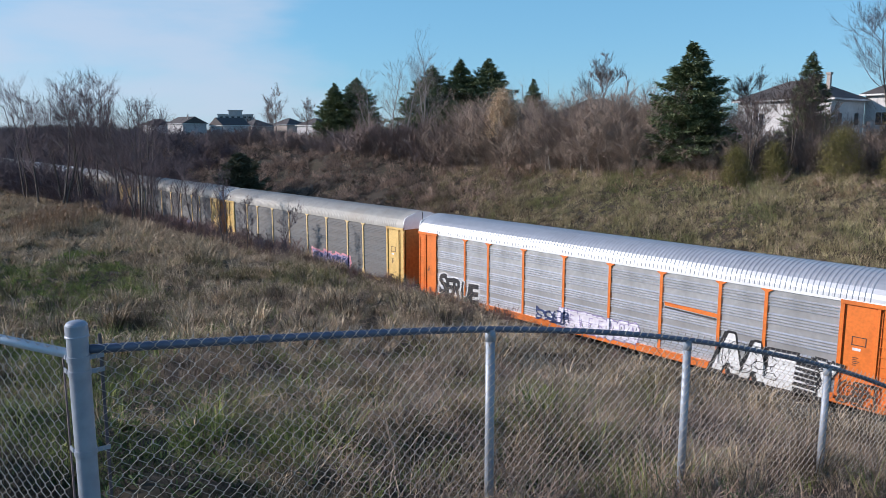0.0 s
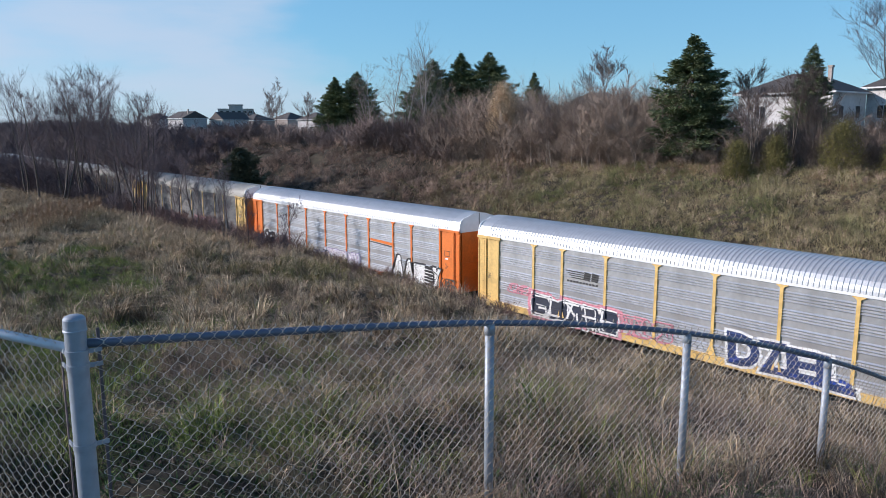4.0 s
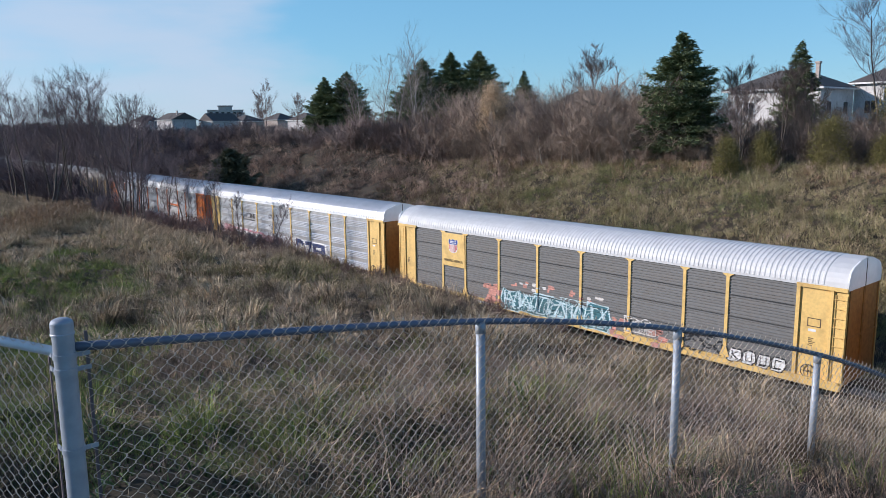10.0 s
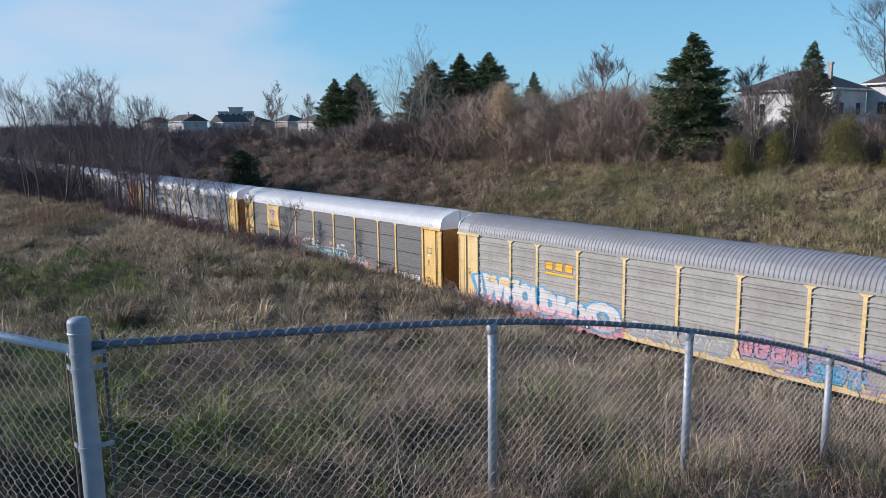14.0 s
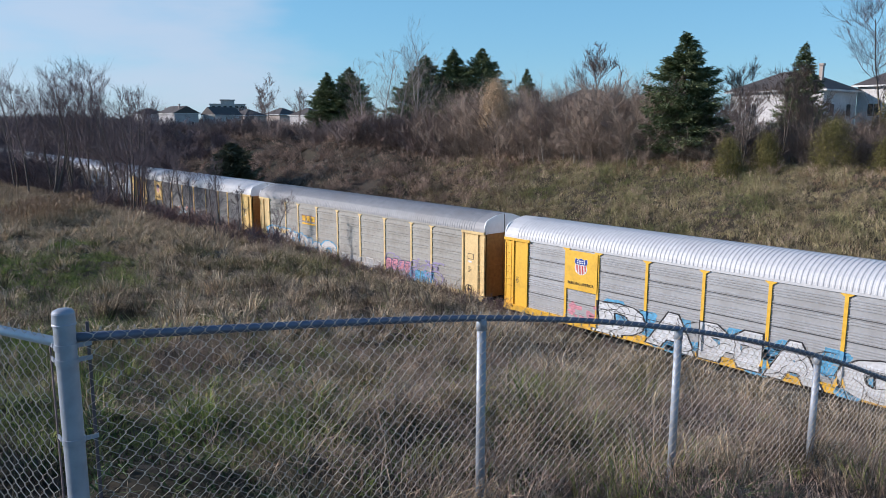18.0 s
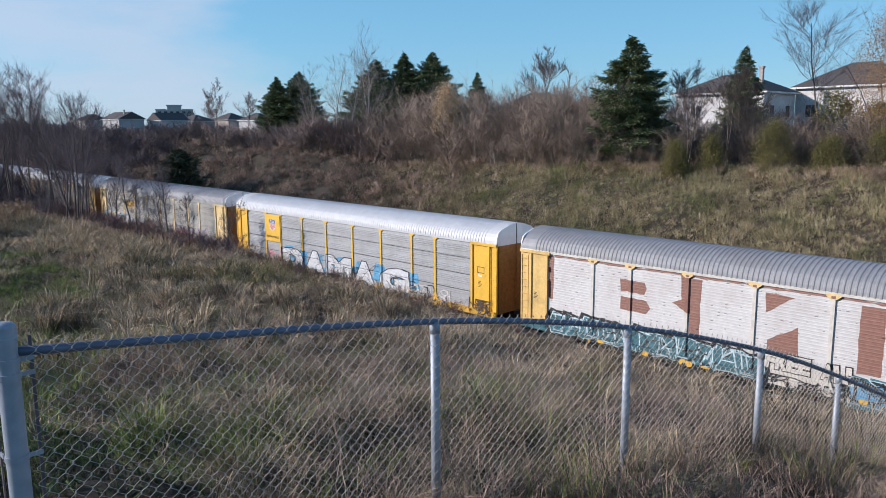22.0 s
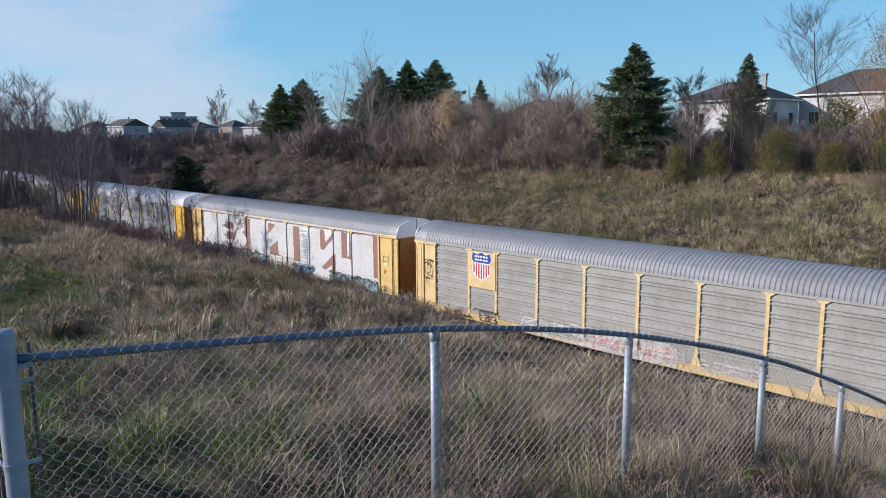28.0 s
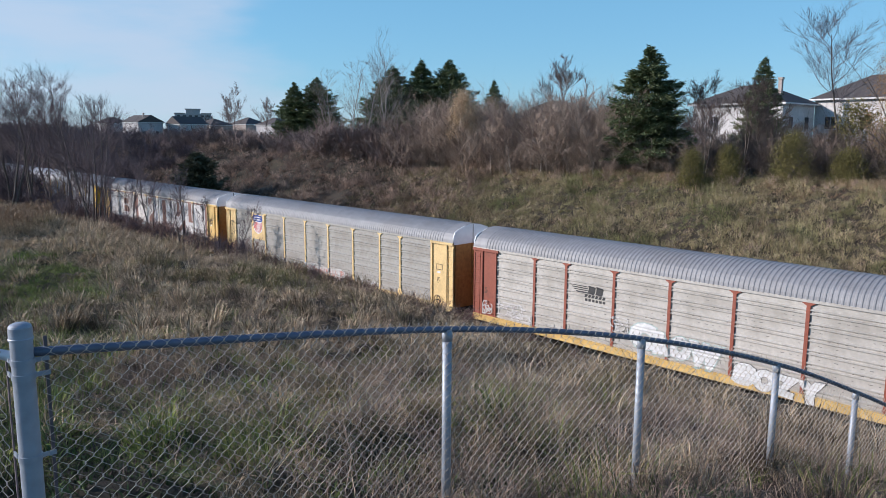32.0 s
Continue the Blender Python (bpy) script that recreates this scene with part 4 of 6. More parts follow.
def build_train():
    """The cars by their place in the train; car 5 passes in the middle of the clip."""
    cars = {}
    dull = "dusty galvanized autorack car with yellow ends and a sandy roof"
    for k in (-5, -4, -3, -2, -1, 0):
        c = cars[k] = autorack(dull, YELLOW, GREY, "even" if k > -2 else "bands", ROOF_SAND if k != -3 else ROOF_WHITE, ROOF_SAND if k != -3 else CREAM, STRAW if k > -2 else None)
        wildstyle(c, 15.5, 20.5, 1.0, 2.1, 6, NAVY, LILAC, 40 + k, "faded navy graffiti with lilac edges", PINK if k == 0 else None, 0.07)
        scribble(c, 3, 8, 1.1, 2.4, 10, INK, 60 + k, 0.1)
    c = cars[1] = autorack("orange-framed galvanized autorack car with white and black graffiti", ORANGE, GALV, "bands", ROOF_GALV, HOOD, flared=False)
    painted_word(c, [("S", 1.95, 2.75, 1.05, 2.35), ("E", 2.6, 3.35, 1.0, 2.15), ("R", 3.2, 4.05, 1.0, 2.2), ("U", 3.95, 4.75, 0.95, 2.1), ("E", 4.65, 5.5, 0.9, 2.1)], INK, WHITE, "black graffiti word with white edges", 0.045, 0.05, 2, 0.1, 6)
    bubbles(c, 11.5, 16.4, 0.85, 2.1, 8, PALE_LILAC, LILAC, 7, "pale lilac bubble graffiti with darker edges", 0.1, 0.1, None, 1.25)
    scribble(c, 10.0, 12.2, 1.1, 1.7, 14, NAVY, 3)
    painted_word(c, [("A", 20.25, 21.55, 0.85, 2.5), ("A", 21.45, 22.65, 0.8, 2.35), ("E", 22.55, 23.65, 0.75, 2.2), ("Y", 24.35, 25.25, 0.8, 2.2)], WHITE, INK, "large white graffiti letters with black edges", 0.11, 0.06, 12, 0.08, 4, drop=INK)
    lay("paint_block", [[(23.5, 0.75), (24.55, 0.75), (24.65, 2.15), (23.6, 2.2)]], INK, c, 0.012, None, "black hatched block of paint")
    lay("paint_hatching", [[(23.62, 0.95 + 0.2 * k), (24.5, 0.92 + 0.2 * k), (24.5, 0.98 + 0.2 * k), (23.62, 1.02 + 0.2 * k)] for k in range(6)], WHITE, c, 0.02)
    scribble(c, 20.6, 25.0, 1.0, 2.2, 16, INK, 31, 0.03)
    lay("orange_patch", [[(17.7, 3.12), (20.25, 3.02), (20.25, 3.2), (17.7, 3.3)]], ORANGE, c, 0.006)
    lay("dark_strip", [[(17.7, 3.0), (20.25, 2.92), (20.25, 2.99), (17.7, 3.08)]], SEAM, c, 0.006)
    scribble(c, 25.3, 26.6, 0.85, 1.7, 12, RUST, 4)
    c = cars[2] = autorack("ochre-framed galvanized autorack car with navy block graffiti", YELLOW, GALV, "bands", ROOF_GALV, HOOD)
    wildstyle(c, 4.3, 9.8, 0.8, 2.2, 5, NIGHT, WHITE, 21, "blue-black angular graffiti letters with thick white edges", PINK, 0.09, 5)
    scribble(c, 5.0, 8.6, 0.72, 0.95, 16, WHITE, 211, 0.05)
    painted_word(c, [("D", 15.4, 16.8, 0.95, 2.3), ("Z", 16.75, 17.95, 0.95, 2.25), ("E", 17.9, 19.1, 0.95, 2.2), ("L", 19.05, 20.5, 0.9, 2.15)], NAVY, WHITE, "navy block graffiti letters with white edges", 0.045, 0.06, 25, -0.12, 3)
    patches(c, 15.6, 20.4, 0.95, 1.5, 16, BLUE, 26, 0.22, 0.02)
    scribble(c, 9.8, 12.8, 1.1, 2.0, 26, PINK, 5, 0.05)
    scribble(c, 2.4, 4.4, 1.8, 2.3, 12, PINK, 51, 0.06)
    pony_emblem(c, 6.5, 3.25, 1.15)
    tagged(lay("emblem_line", [[(6.6 + 0.2 * k, 3.02), (6.75 + 0.2 * k, 3.02), (6.75 + 0.2 * k, 3.12), (6.6 + 0.2 * k, 3.12)] for k in range(10)], SEAM, c, 0.006), kind="stuff")
    c = cars[3] = autorack("yellow-framed dull grey autorack car with a white roof", YELLOW, GREY, "fine", ROOF_WHITE, ROOF_WHITE, seams=True)
    shield(c, plate_paint=YELLOW, small=0.66, slogan=True)
    wildstyle(c, 9.3, 16.4, 0.78, 2.2, 6, TEAL, ICE, 31, "dark teal graffiti letters with pale blue edges", None, 0.07, 7)
    bubbles(c, 9.6, 16.2, 0.85, 1.5, 9, SEA, ICE, 311, "grey-blue shapes across dark graffiti", 0.2, 0.12)
    scribble(c, 9.4, 16.6, 0.85, 2.1, 26, ICE, 6, 0.035)
    patches(c, 7.9, 9.4, 1.0, 1.9, 14, CORAL, 8, 0.4)
    patches(c, 9.6, 16.0, 2.15, 2.5, 13, CORAL, 9, 0.22)
    patches(c, 9.6, 16.0, 2.15, 2.55, 9, CHALK, 92, 0.2, 0.006)
    patches(c, 16.2, 19.4, 0.8, 1.6, 14, CORAL, 91, 0.4)
    scribble(c, 17.3, 19.0, 1.2, 1.9, 12, CHALK, 33, 0.05, "white outlined tag")
    scribble(c, 20.0, 22.2, 0.95, 1.8, 14, INK, 36, 0.05)
    bubbles(c, 22.5, 24.9, 0.9, 1.6, 4, WHITE, INK, 35, "small black and white graffiti", 0.1, 0.1)
    c = cars[4] = autorack("yellow-framed weathered grey autorack car with long blue and pink graffiti", STRAW, DUN, "worn", ROOF_GREY, HOOD)
    slots(c, 4)
    patches(c, 1.6, 11.6, 0.75, 1.15, 60, PINK, 43, 0.7, 0.003, "pink haze of paint under the letters")
    row = [("W", 2.05, 3.95, 1.0, 2.5), ("H", 3.8, 4.95, 1.0, 2.5), ("O", 4.85, 6.0, 1.0, 2.4), ("U", 5.9, 6.85, 1.0, 2.35), ("D", 6.75, 7.7, 1.0, 2.25), ("I", 7.7, 8.25, 1.0, 2.15), ("O", 8.2, 9.65, 0.85, 2.0), ("O", 9.55, 11.7, 0.8, 2.25)]
    painted_word(c, row, CHALK, AZURE, "tall white graffiti letters with sky-blue edges", 0.09, 0.05, 41, 0.0, 3, [(1.4, PINK_WASH)], AZURE)
    patches(c, 2.2, 6.6, 2.15, 2.4, 14, STRAW, 44, 0.28, 0.024, "pale yellow touches on the letters")
    lay("paint_wedge", [[(1.1, 2.3), (2.0, 2.6), (2.25, 1.05), (1.75, 0.95)]], AZURE, c, 0.01, None, "sky-blue wedge of paint")
    lay("paint_wedge", [[(1.45, 2.3), (1.95, 2.45), (2.15, 1.2), (1.9, 1.15)]], CHALK, c, 0.018)
    bubbles(c, 12.2, 17.2, 0.85, 1.8, 5, LIGHT, CHALK, 45, "washed-out pale graffiti", 0.1, 0.1)
    bubbles(c, 17.6, 20.3, 1.2, 2.2, 4, PINK, NAVY, 47, "pink and purple graffiti bubbles", 0.1, 0.1)
    bubbles(c, 19.9, 22.6, 0.85, 1.8, 4, AZURE, TEAL, 48, "turquoise graffiti bubbles", 0.1, 0.08)
    scribble(c, 17.6, 23.5, 0.95, 2.4, 24, LILAC, 15, 0.06)
    for i in range(3):
        x = 6.85 + i * 0.66
        block = lay("emblem_edge", [[(x - 0.05, 3.38), (x + 0.52, 3.36), (x + 0.56, 3.84), (x, 3.88)]], UMBER, c, 0.006, None, "brown-edged yellow emblem block")
        lay("emblem_block", [[(x, 3.43), (x + 0.47, 3.41), (x + 0.51, 3.8), (x + 0.05, 3.83)]], GOLD, c, 0.012, block)
    lay("emblem_line", [[(6.85, 3.16), (8.75, 3.16), (8.75, 3.27), (6.85, 3.27)]], GOLD, c, 0.008)
    c = cars[5] = autorack("golden-yellow-framed light grey autorack car with a clean white roof", GOLD, LIGHT, "even", ROOF_WHITE, ROOF_WHITE, seams=True)
    shield(c, small=0.66, slogan=True)
    patches(c, 6.3, 21.0, 0.9, 2.2, 44, AZURE, 53, 0.75, 0.003, "sky-blue fill behind silver letters")
    painted_word(c, [("D", 6.4, 9.05, 0.9, 2.35), ("A", 9.2, 11.65, 0.85, 2.45), ("M", 11.8, 14.5, 0.85, 2.4), ("A", 14.7, 16.95, 0.8, 2.4), ("G", 17.4, 20.1, 0.8, 2.35)], SILVER, INK, "tall silver graffiti letters with thin black edges", 0.085, 0.03, 54, 0.0, 4)
    scribble(c, 6.4, 20.0, 0.9, 2.3, 30, SEAM, 16, 0.025)
    scribble(c, 20.2, 23.5, 1.0, 1.7, 24, CHALK, 161, 0.06)
    scribble(c, 20.2, 22.5, 1.0, 1.8, 12, INK, 17, 0.05)
    patches(c, 4.5, 6.2, 1.1, 1.9, 14, PINK, 18, 0.3)
    scribble(c, 25.0, 26.6, 0.85, 1.6, 14, RUST, 181, 0.06)
    c = cars[6] = autorack("white-painted autorack car with large brown shapes and yellow ends", YELLOW, CHALK, "flat", ROOF_GREY, CREAM, CREAM, TEAL)
    slots(c, 6, 0.12)
    big_shapes(c)
    c = cars[7] = autorack("pale-yellow-framed beige autorack car with a grey roof", STRAW, DUN, "worn", ROOF_GREY, HOOD)
    slots(c, 7)
    shield(c, plate_paint=STRAW, small=1.2)
    wildstyle(c, 8.2, 12.0, 0.85, 1.7, 4, DUN, CHALK, 72, "pale grey graffiti with chalky edges", None, 0.04, 6)
    wildstyle(c, 11.6, 16.6, 0.75, 1.75, 6, CORAL, CHALK, 73, "pink and white graffiti", None, 0.09, 6)
    scribble(c, 8.0, 17.0, 0.8, 1.7, 60, CHALK, 19, 0.035)
    scribble(c, 17.4, 20.2, 0.95, 1.4, 30, CHALK, 191, 0.03)
    scribble(c, 0.9, 1.5, 2.6, 3.7, 8, INK, 20, 0.04)
    scribble(c, 3.4, 6.4, 0.85, 1.4, 12, INK, 24, 0.05)
    c = cars[8] = autorack("brown-red-framed weathered autorack car with white graffiti", OXIDE, BEIGE, "worn", ROOF_GREY, HOOD, sill=YELLOW, flared=False)
    slots(c, 8)
    painted_word(c, [("C", 9.9, 11.25, 1.3, 2.5), ("R", 11.1, 12.05, 1.25, 2.3), ("O", 11.9, 12.95, 1.2, 2.25), ("W", 12.8, 14.35, 1.1, 2.2)], WHITE, MINT, "rounded white graffiti letters", 0.13, 0.035, 83, 0.05, 6)
    painted_word(c, [("S", 14.8, 15.75, 0.85, 1.75), ("O", 15.65, 16.55, 0.8, 1.7), ("Z", 16.45, 17.4, 0.8, 1.65), ("Y", 17.3, 18.4, 0.75, 1.65)], WHITE, SEAM, "white graffiti letters low on the side", 0.11, 0.02, 85, 0.05, 6)
    scribble(c, 8.9, 9.8, 1.9, 2.5, 8, CHALK, 86, 0.05)
    scribble(c, 1.9, 4.2, 1.2, 2.0, 16, CHALK, 21, 0.06)
    scribble(c, 0.8, 1.5, 1.2, 1.9, 8, CHALK, 26, 0.05)
    pony_emblem(c, 6.5, 3.35, 1.05)
    tagged(lay("emblem_line", [[(7.4 + 0.2 * k, 3.17 - 0.2 * r), (7.54 + 0.2 * k, 3.17 - 0.2 * r), (7.54 + 0.2 * k, 3.29 - 0.2 * r), (7.4 + 0.2 * k, 3.29 - 0.2 * r)] for r in range(2) for k in range(6)], SEAM, c, 0.006), kind="stuff")
    for k, x in ((3, 7.2), (4, 8.0), (5, 6.0), (2, 8.0)):
        part("sill_marking", Geo().box(x, x + 1.9, -SIDE - 0.112, -SIDE - 0.1, 0.79, 0.95), SEAM, cars[k], "row of white marking bars on the sill")
        for i in range(8):
            tagged(part("marking_bar", Geo().box(x + 0.12 + i * 0.22, x + 0.25 + i * 0.22, -SIDE - 0.116, -SIDE - 0.113, 0.82, 0.92), WHITE, cars[k]))
    return cars


def ragged(poly, rnd, step=0.2, wob=0.014):
    """The outline with rolled, uneven edges."""
    out = []
    for (x0, z0), (x1, z1) in zip(poly, poly[1:] + poly[:1]):
        n = max(1, int(math.hypot(x1 - x0, z1 - z0) / step))
        out += [(x0 + (x1 - x0) * k / n + rnd.gauss(0, wob), z0 + (z1 - z0) * k / n + rnd.gauss(0, wob)) for k in range(n)]
    return out


def big_shapes(c):
    """Brown gaps between the large white letters, and the teal band below them."""
    rnd = random.Random(9)
    shapes = [
        [(1.8, 4.55), (2.05, 4.55), (2.05, 2.4), (1.8, 2.4)],
        [(5.75, 3.98), (7.0, 3.95), (7.1, 3.7), (7.0, 3.42), (5.8, 3.42)],
        [(5.8, 3.2), (7.1, 3.15), (7.3, 2.85), (7.1, 2.55), (5.8, 2.6)],
        [(8.7, 4.5), (9.6, 4.45), (9.6, 1.75), (9.15, 1.75), (9.1, 2.95), (8.3, 3.3), (8.75, 3.5)],
        [(7.6, 1.95), (9.1, 1.85), (9.1, 1.95), (7.6, 2.05)],
        [(12.2, 4.35), (13.3, 4.3), (12.3, 3.55)],
        [(12.4, 2.5), (13.5, 3.2), (13.6, 1.95), (12.4, 1.9)],
        [(15.6, 4.4), (16.4, 4.4), (16.4, 1.9), (15.6, 1.9)],
        [(18.9, 4.45), (19.4, 4.45), (19.5, 3.6), (20.4, 4.3), (20.4, 4.0), (19.3, 3.1), (18.9, 3.1)],
        [(19.0, 1.9), (20.6, 3.0), (20.6, 1.7), (20.2, 1.7), (20.2, 2.2), (19.4, 1.7)],
        [(21.3, 4.5), (22.35, 4.5), (22.35, 2.8), (21.3, 2.8)],
        [(24.6, 4.5), (25.05, 4.5), (25.05, 1.9), (24.6, 1.9)],
    ]
    for s in shapes:
        lay("painted_shape", [ragged(s, rnd)], UMBER, c, 0.005)
    lay("painted_edge", [ragged([(2.1, 4.6), (25.0, 4.6), (25.0, 4.5), (2.1, 4.52)], rnd, 0.3, 0.02)], UMBER, c, 0.003)
    lay("bare_panel", [[(16.5, 2.0), (17.4, 2.0), (17.4, 4.35), (16.5, 4.35)]], GALV, c, 0.006, None, "unpainted steel strip")
    lay("bare_panel", [[(19.45, 3.75), (20.3, 4.3), (20.3, 4.45), (19.45, 4.45)]], GALV, c, 0.009)
    lay("bare_panel", [[(21.95, 2.95), (22.12, 2.95), (22.12, 4.45), (21.95, 4.45)]], GALV, c, 0.01)
    slats = Geo()
    for k in range(12):
        slats.box(16.52, 17.38, FACE + 0.02, FACE + 0.056, 2.05 + 0.19 * k, 2.12 + 0.19 * k)
    part("bare_panel_ribs", slats, ROOF_WHITE, c)
    wildstyle(c, 2.0, 12.3, 0.74, 2.0, 11, TEAL, ICE, 63, "dense dark teal graffiti band with pale edges", INK, 0.05, 7)
    scribble(c, 2.0, 12.2, 0.8, 1.9, 40, INK, 22, 0.05)
    for x in POSTS:
        part("post_cap", Geo().slab([(x - 0.08, EAVE - 0.26), (x + 0.08, EAVE - 0.26), (x + 0.26, EAVE - 0.13), (x + 0.26, EAVE - 0.03), (x - 0.26, EAVE - 0.03), (x - 0.26, EAVE - 0.13)], -SIDE - 0.076, -SIDE - 0.064), STRAW, c, "pale yellow bracket")
    row = [(ch, 12.35 + 0.42 * i, 12.8 + 0.42 * i, 1.4, 2.05) for i, ch in enumerate("FREE ALL") if ch != " "]
    painted_word(c, row, CREAM, INK, "cream graffiti words with black edges", 0.06, 0.05, 66, 0.0, 8)
    lay("paint_cloud", [[(12.3, 0.8), (15.5, 0.8), (15.6, 1.2), (15.4, 1.85), (12.5, 1.95)]], CREAM, c, 0.003)
    scribble(c, 12.4, 15.4, 0.8, 1.2, 30, INK, 67, 0.04)
    wildstyle(c, 15.5, 18.0, 0.74, 1.75, 3, AZURE, INK, 64, "bright blue and black graffiti", TEAL, 0.06, 6)
    wildstyle(c, 18.0, 25.0, 0.74, 1.7, 7, SEA, TEAL, 65, "sea-green and black graffiti band", INK, 0.07, 6)
    scribble(c, 15.4, 24.8, 0.8, 1.75, 70, INK, 23, 0.04)
    scribble(c, 15.4, 24.8, 0.8, 1.75, 40, ICE, 231, 0.035)
    patches(c, 3.0, 24.0, 0.8, 0.95, 9, GOLD, 232, 0.24, 0.036)
    lay("painted_figure", [blob(19.0, 1.35, 1.9, 0.9, random.Random(3), 0.2)], CHALK, c, 0.036, None, "white rounded graffiti shape")


CARS = build_train()


# ---- chain-link fence ----
TOPS = [(-3.42, -29.15, 9.95), (-3.30, -26.78, 9.52), (-2.99, -25.00, 9.19), (-2.66, -23.24, 8.69), (-2.45, -21.70, 8.11), (-2.3, -20.1, 7.45), (-2.2, -18.5, 6.8)]


def fence_rail(s):
    """The top rail's line: s counts posts; before 0 it turns the corner along the crest."""
    if s < 0:
        return Vector(TOPS[0]) + Vector((0.93 * s * 2.4, 0.37 * s * 2.4, -0.16))
    pts = [Vector(p) for p in TOPS]
    pts[0].z -= 0.132
    i = min(int(s), len(pts) - 2)
    p0, p1, p2, p3 = pts[max(i - 1, 0)], pts[i], pts[i + 1], pts[min(i + 2, len(pts) - 1)]
    u = s - i
    return 0.5 * (2 * p1 + (p2 - p0) * u + (2 * p0 - 5 * p1 + 4 * p2 - p3) * u * u + (3 * p1 - p0 - 3 * p2 + p3) * u ** 3)


def build_fence():
    fence = thing("chain_link_fence", "galvanized chain-link fence with pipe posts on the grassy bank", "fence")
    rail = Geo().tube([fence_rail(0.03 + k * 0.1) for k in range(60)], 0.021, 10)
    part("top_rail", rail, SHADED_PIPE, fence, smooth=True)
    part("top_rail", Geo().tube([fence_rail(-0.02 - k * 0.5) for k in range(5)], 0.023, 10), SUNLIT_PIPE, fence, smooth=True)
    x, y, z = TOPS[0]
    foot = float(ground_z(x, y)) - 0.2
    g = Geo().tube([(x, y, foot), (x, y, z - 0.06)], 0.0445, 48)
    post = part("terminal_post", g, ZINC, fence, "thick round end post", smooth=False)
    cap = Geo().tube([(x, y, z - 0.075), (x, y, z - 0.069), (x, y, z - 0.066), (x, y, z - 0.022)], [0.0495, 0.0495, 0.0472, 0.0465], 48)
    for k in range(5):
        u0, u1 = k / 5 * math.pi / 2, (k + 1) / 5 * math.pi / 2
        cap.tube([(x, y, z - 0.022 + 0.022 * math.sin(u0)), (x, y, z - 0.022 + 0.022 * math.sin(u1))], [0.0455 * math.cos(u0), max(0.0455 * math.cos(u1), 0.002)], 48, caps=False)
    part("post_cap", cap, ZINC, post, "low domed steel cap")
    for dz in (0.17, 0.235, 0.6, 0.97):
        band = Geo().tube([(x, y, z - dz - 0.012), (x, y, z - dz + 0.012)], 0.0485, 48)
        band.box(x + 0.012, x + 0.018, y + 0.04, y + 0.1, z - dz - 0.01, z - dz + 0.01)
        band.box(x - 0.1, x - 0.04, y - 0.045, y - 0.039, z - dz - 0.01, z - dz + 0.01)
        part("brace_band", band, ZINC, post)
    part("tension_bar", Geo().box(x + 0.0, x + 0.006, y + 0.084, y + 0.098, foot, z - 0.075), OLD_BAR, post, "dark flat tension bar")
    part("tension_bar", Geo().box(x - 0.1, x - 0.085, y - 0.045, y - 0.039, foot, z - 0.16), OLD_BAR, post, "dark flat tension bar")
    for x, y, z in TOPS[1:]:
        g = Geo().tube([(x, y, float(ground_z(x, y)) - 0.2), (x, y, z - 0.02)], 0.03, 14)
        line = part("line_post", g, ZINC, fence, smooth=True)
        part("loop_cap", Geo().tube([(x, y, z - 0.075), (x, y, z - 0.03), (x, y, z + 0.0)], [0.034, 0.034, 0.027], 14), ZINC, line, smooth=True)
    # woven wire: each strand zigzags down between its neighbours
    half, r = 0.0355, 0.0024
    for name, s0, s1, drop in (("wire_mesh", 0.05, 5.95, 0.0), ("wire_mesh", -2.0, -0.05, 0.0)):
        s_line = np.linspace(s0, s1, 400)
        pts = np.array([fence_rail(s) for s in s_line])
        run = np.concatenate([[0], np.cumsum(np.hypot(*np.diff(pts[:, :2], axis=0).T))])
        count = int(run[-1] / half)
        verts, tris = [], []
        for i in range(count):
            ends = [np.array([np.interp((i + e) * half, run, pts[:, a]) for a in range(3)]) for e in (0, 1)]
            base = 0.5 * (ends[0] + ends[1])
            low = float(ground_z(base[0], base[1])) + 0.02
            steps = int((base[2] + 0.045 - low) / half)
            line = []
            for k in range(steps + 1):
                e, f = ends[(k + i) % 2], ends[(k + i + 1) % 2]
                hook = e + (e - f) * 0.05
                bulge = 0.004 if k % 2 else -0.004
                z = base[2] + 0.045 - k * half
                for dz in (0.15, -0.15):
                    line.append((hook[0] + 0.034 + bulge * (1 if dz > 0 else 0.4), hook[1], z + dz * half))
            line = np.array(line)
            for k in range(len(line)):
                p = line[k]
                verts += [(p[0] - r, p[1], p[2]), (p[0] + r * 0.6, p[1] - r * 0.9, p[2]), (p[0] + r * 0.6, p[1] + r * 0.9, p[2])]
            o = len(verts) - 3 * len(line)
            for k in range(len(line) - 1):
                for a in range(3):
                    b = (a + 1) % 3
                    tris += [(o + 3 * k + a, o + 3 * k + b, o + 3 * k + 3 + b), (o + 3 * k + a, o + 3 * k + 3 + b, o + 3 * k + 3 + a)]
        ob = new(name, fast(name, verts, tris, WIRE))
        ob.parent = fence
        tagged(ob, "diamond-woven galvanized wire", kind="stuff")


build_fence()


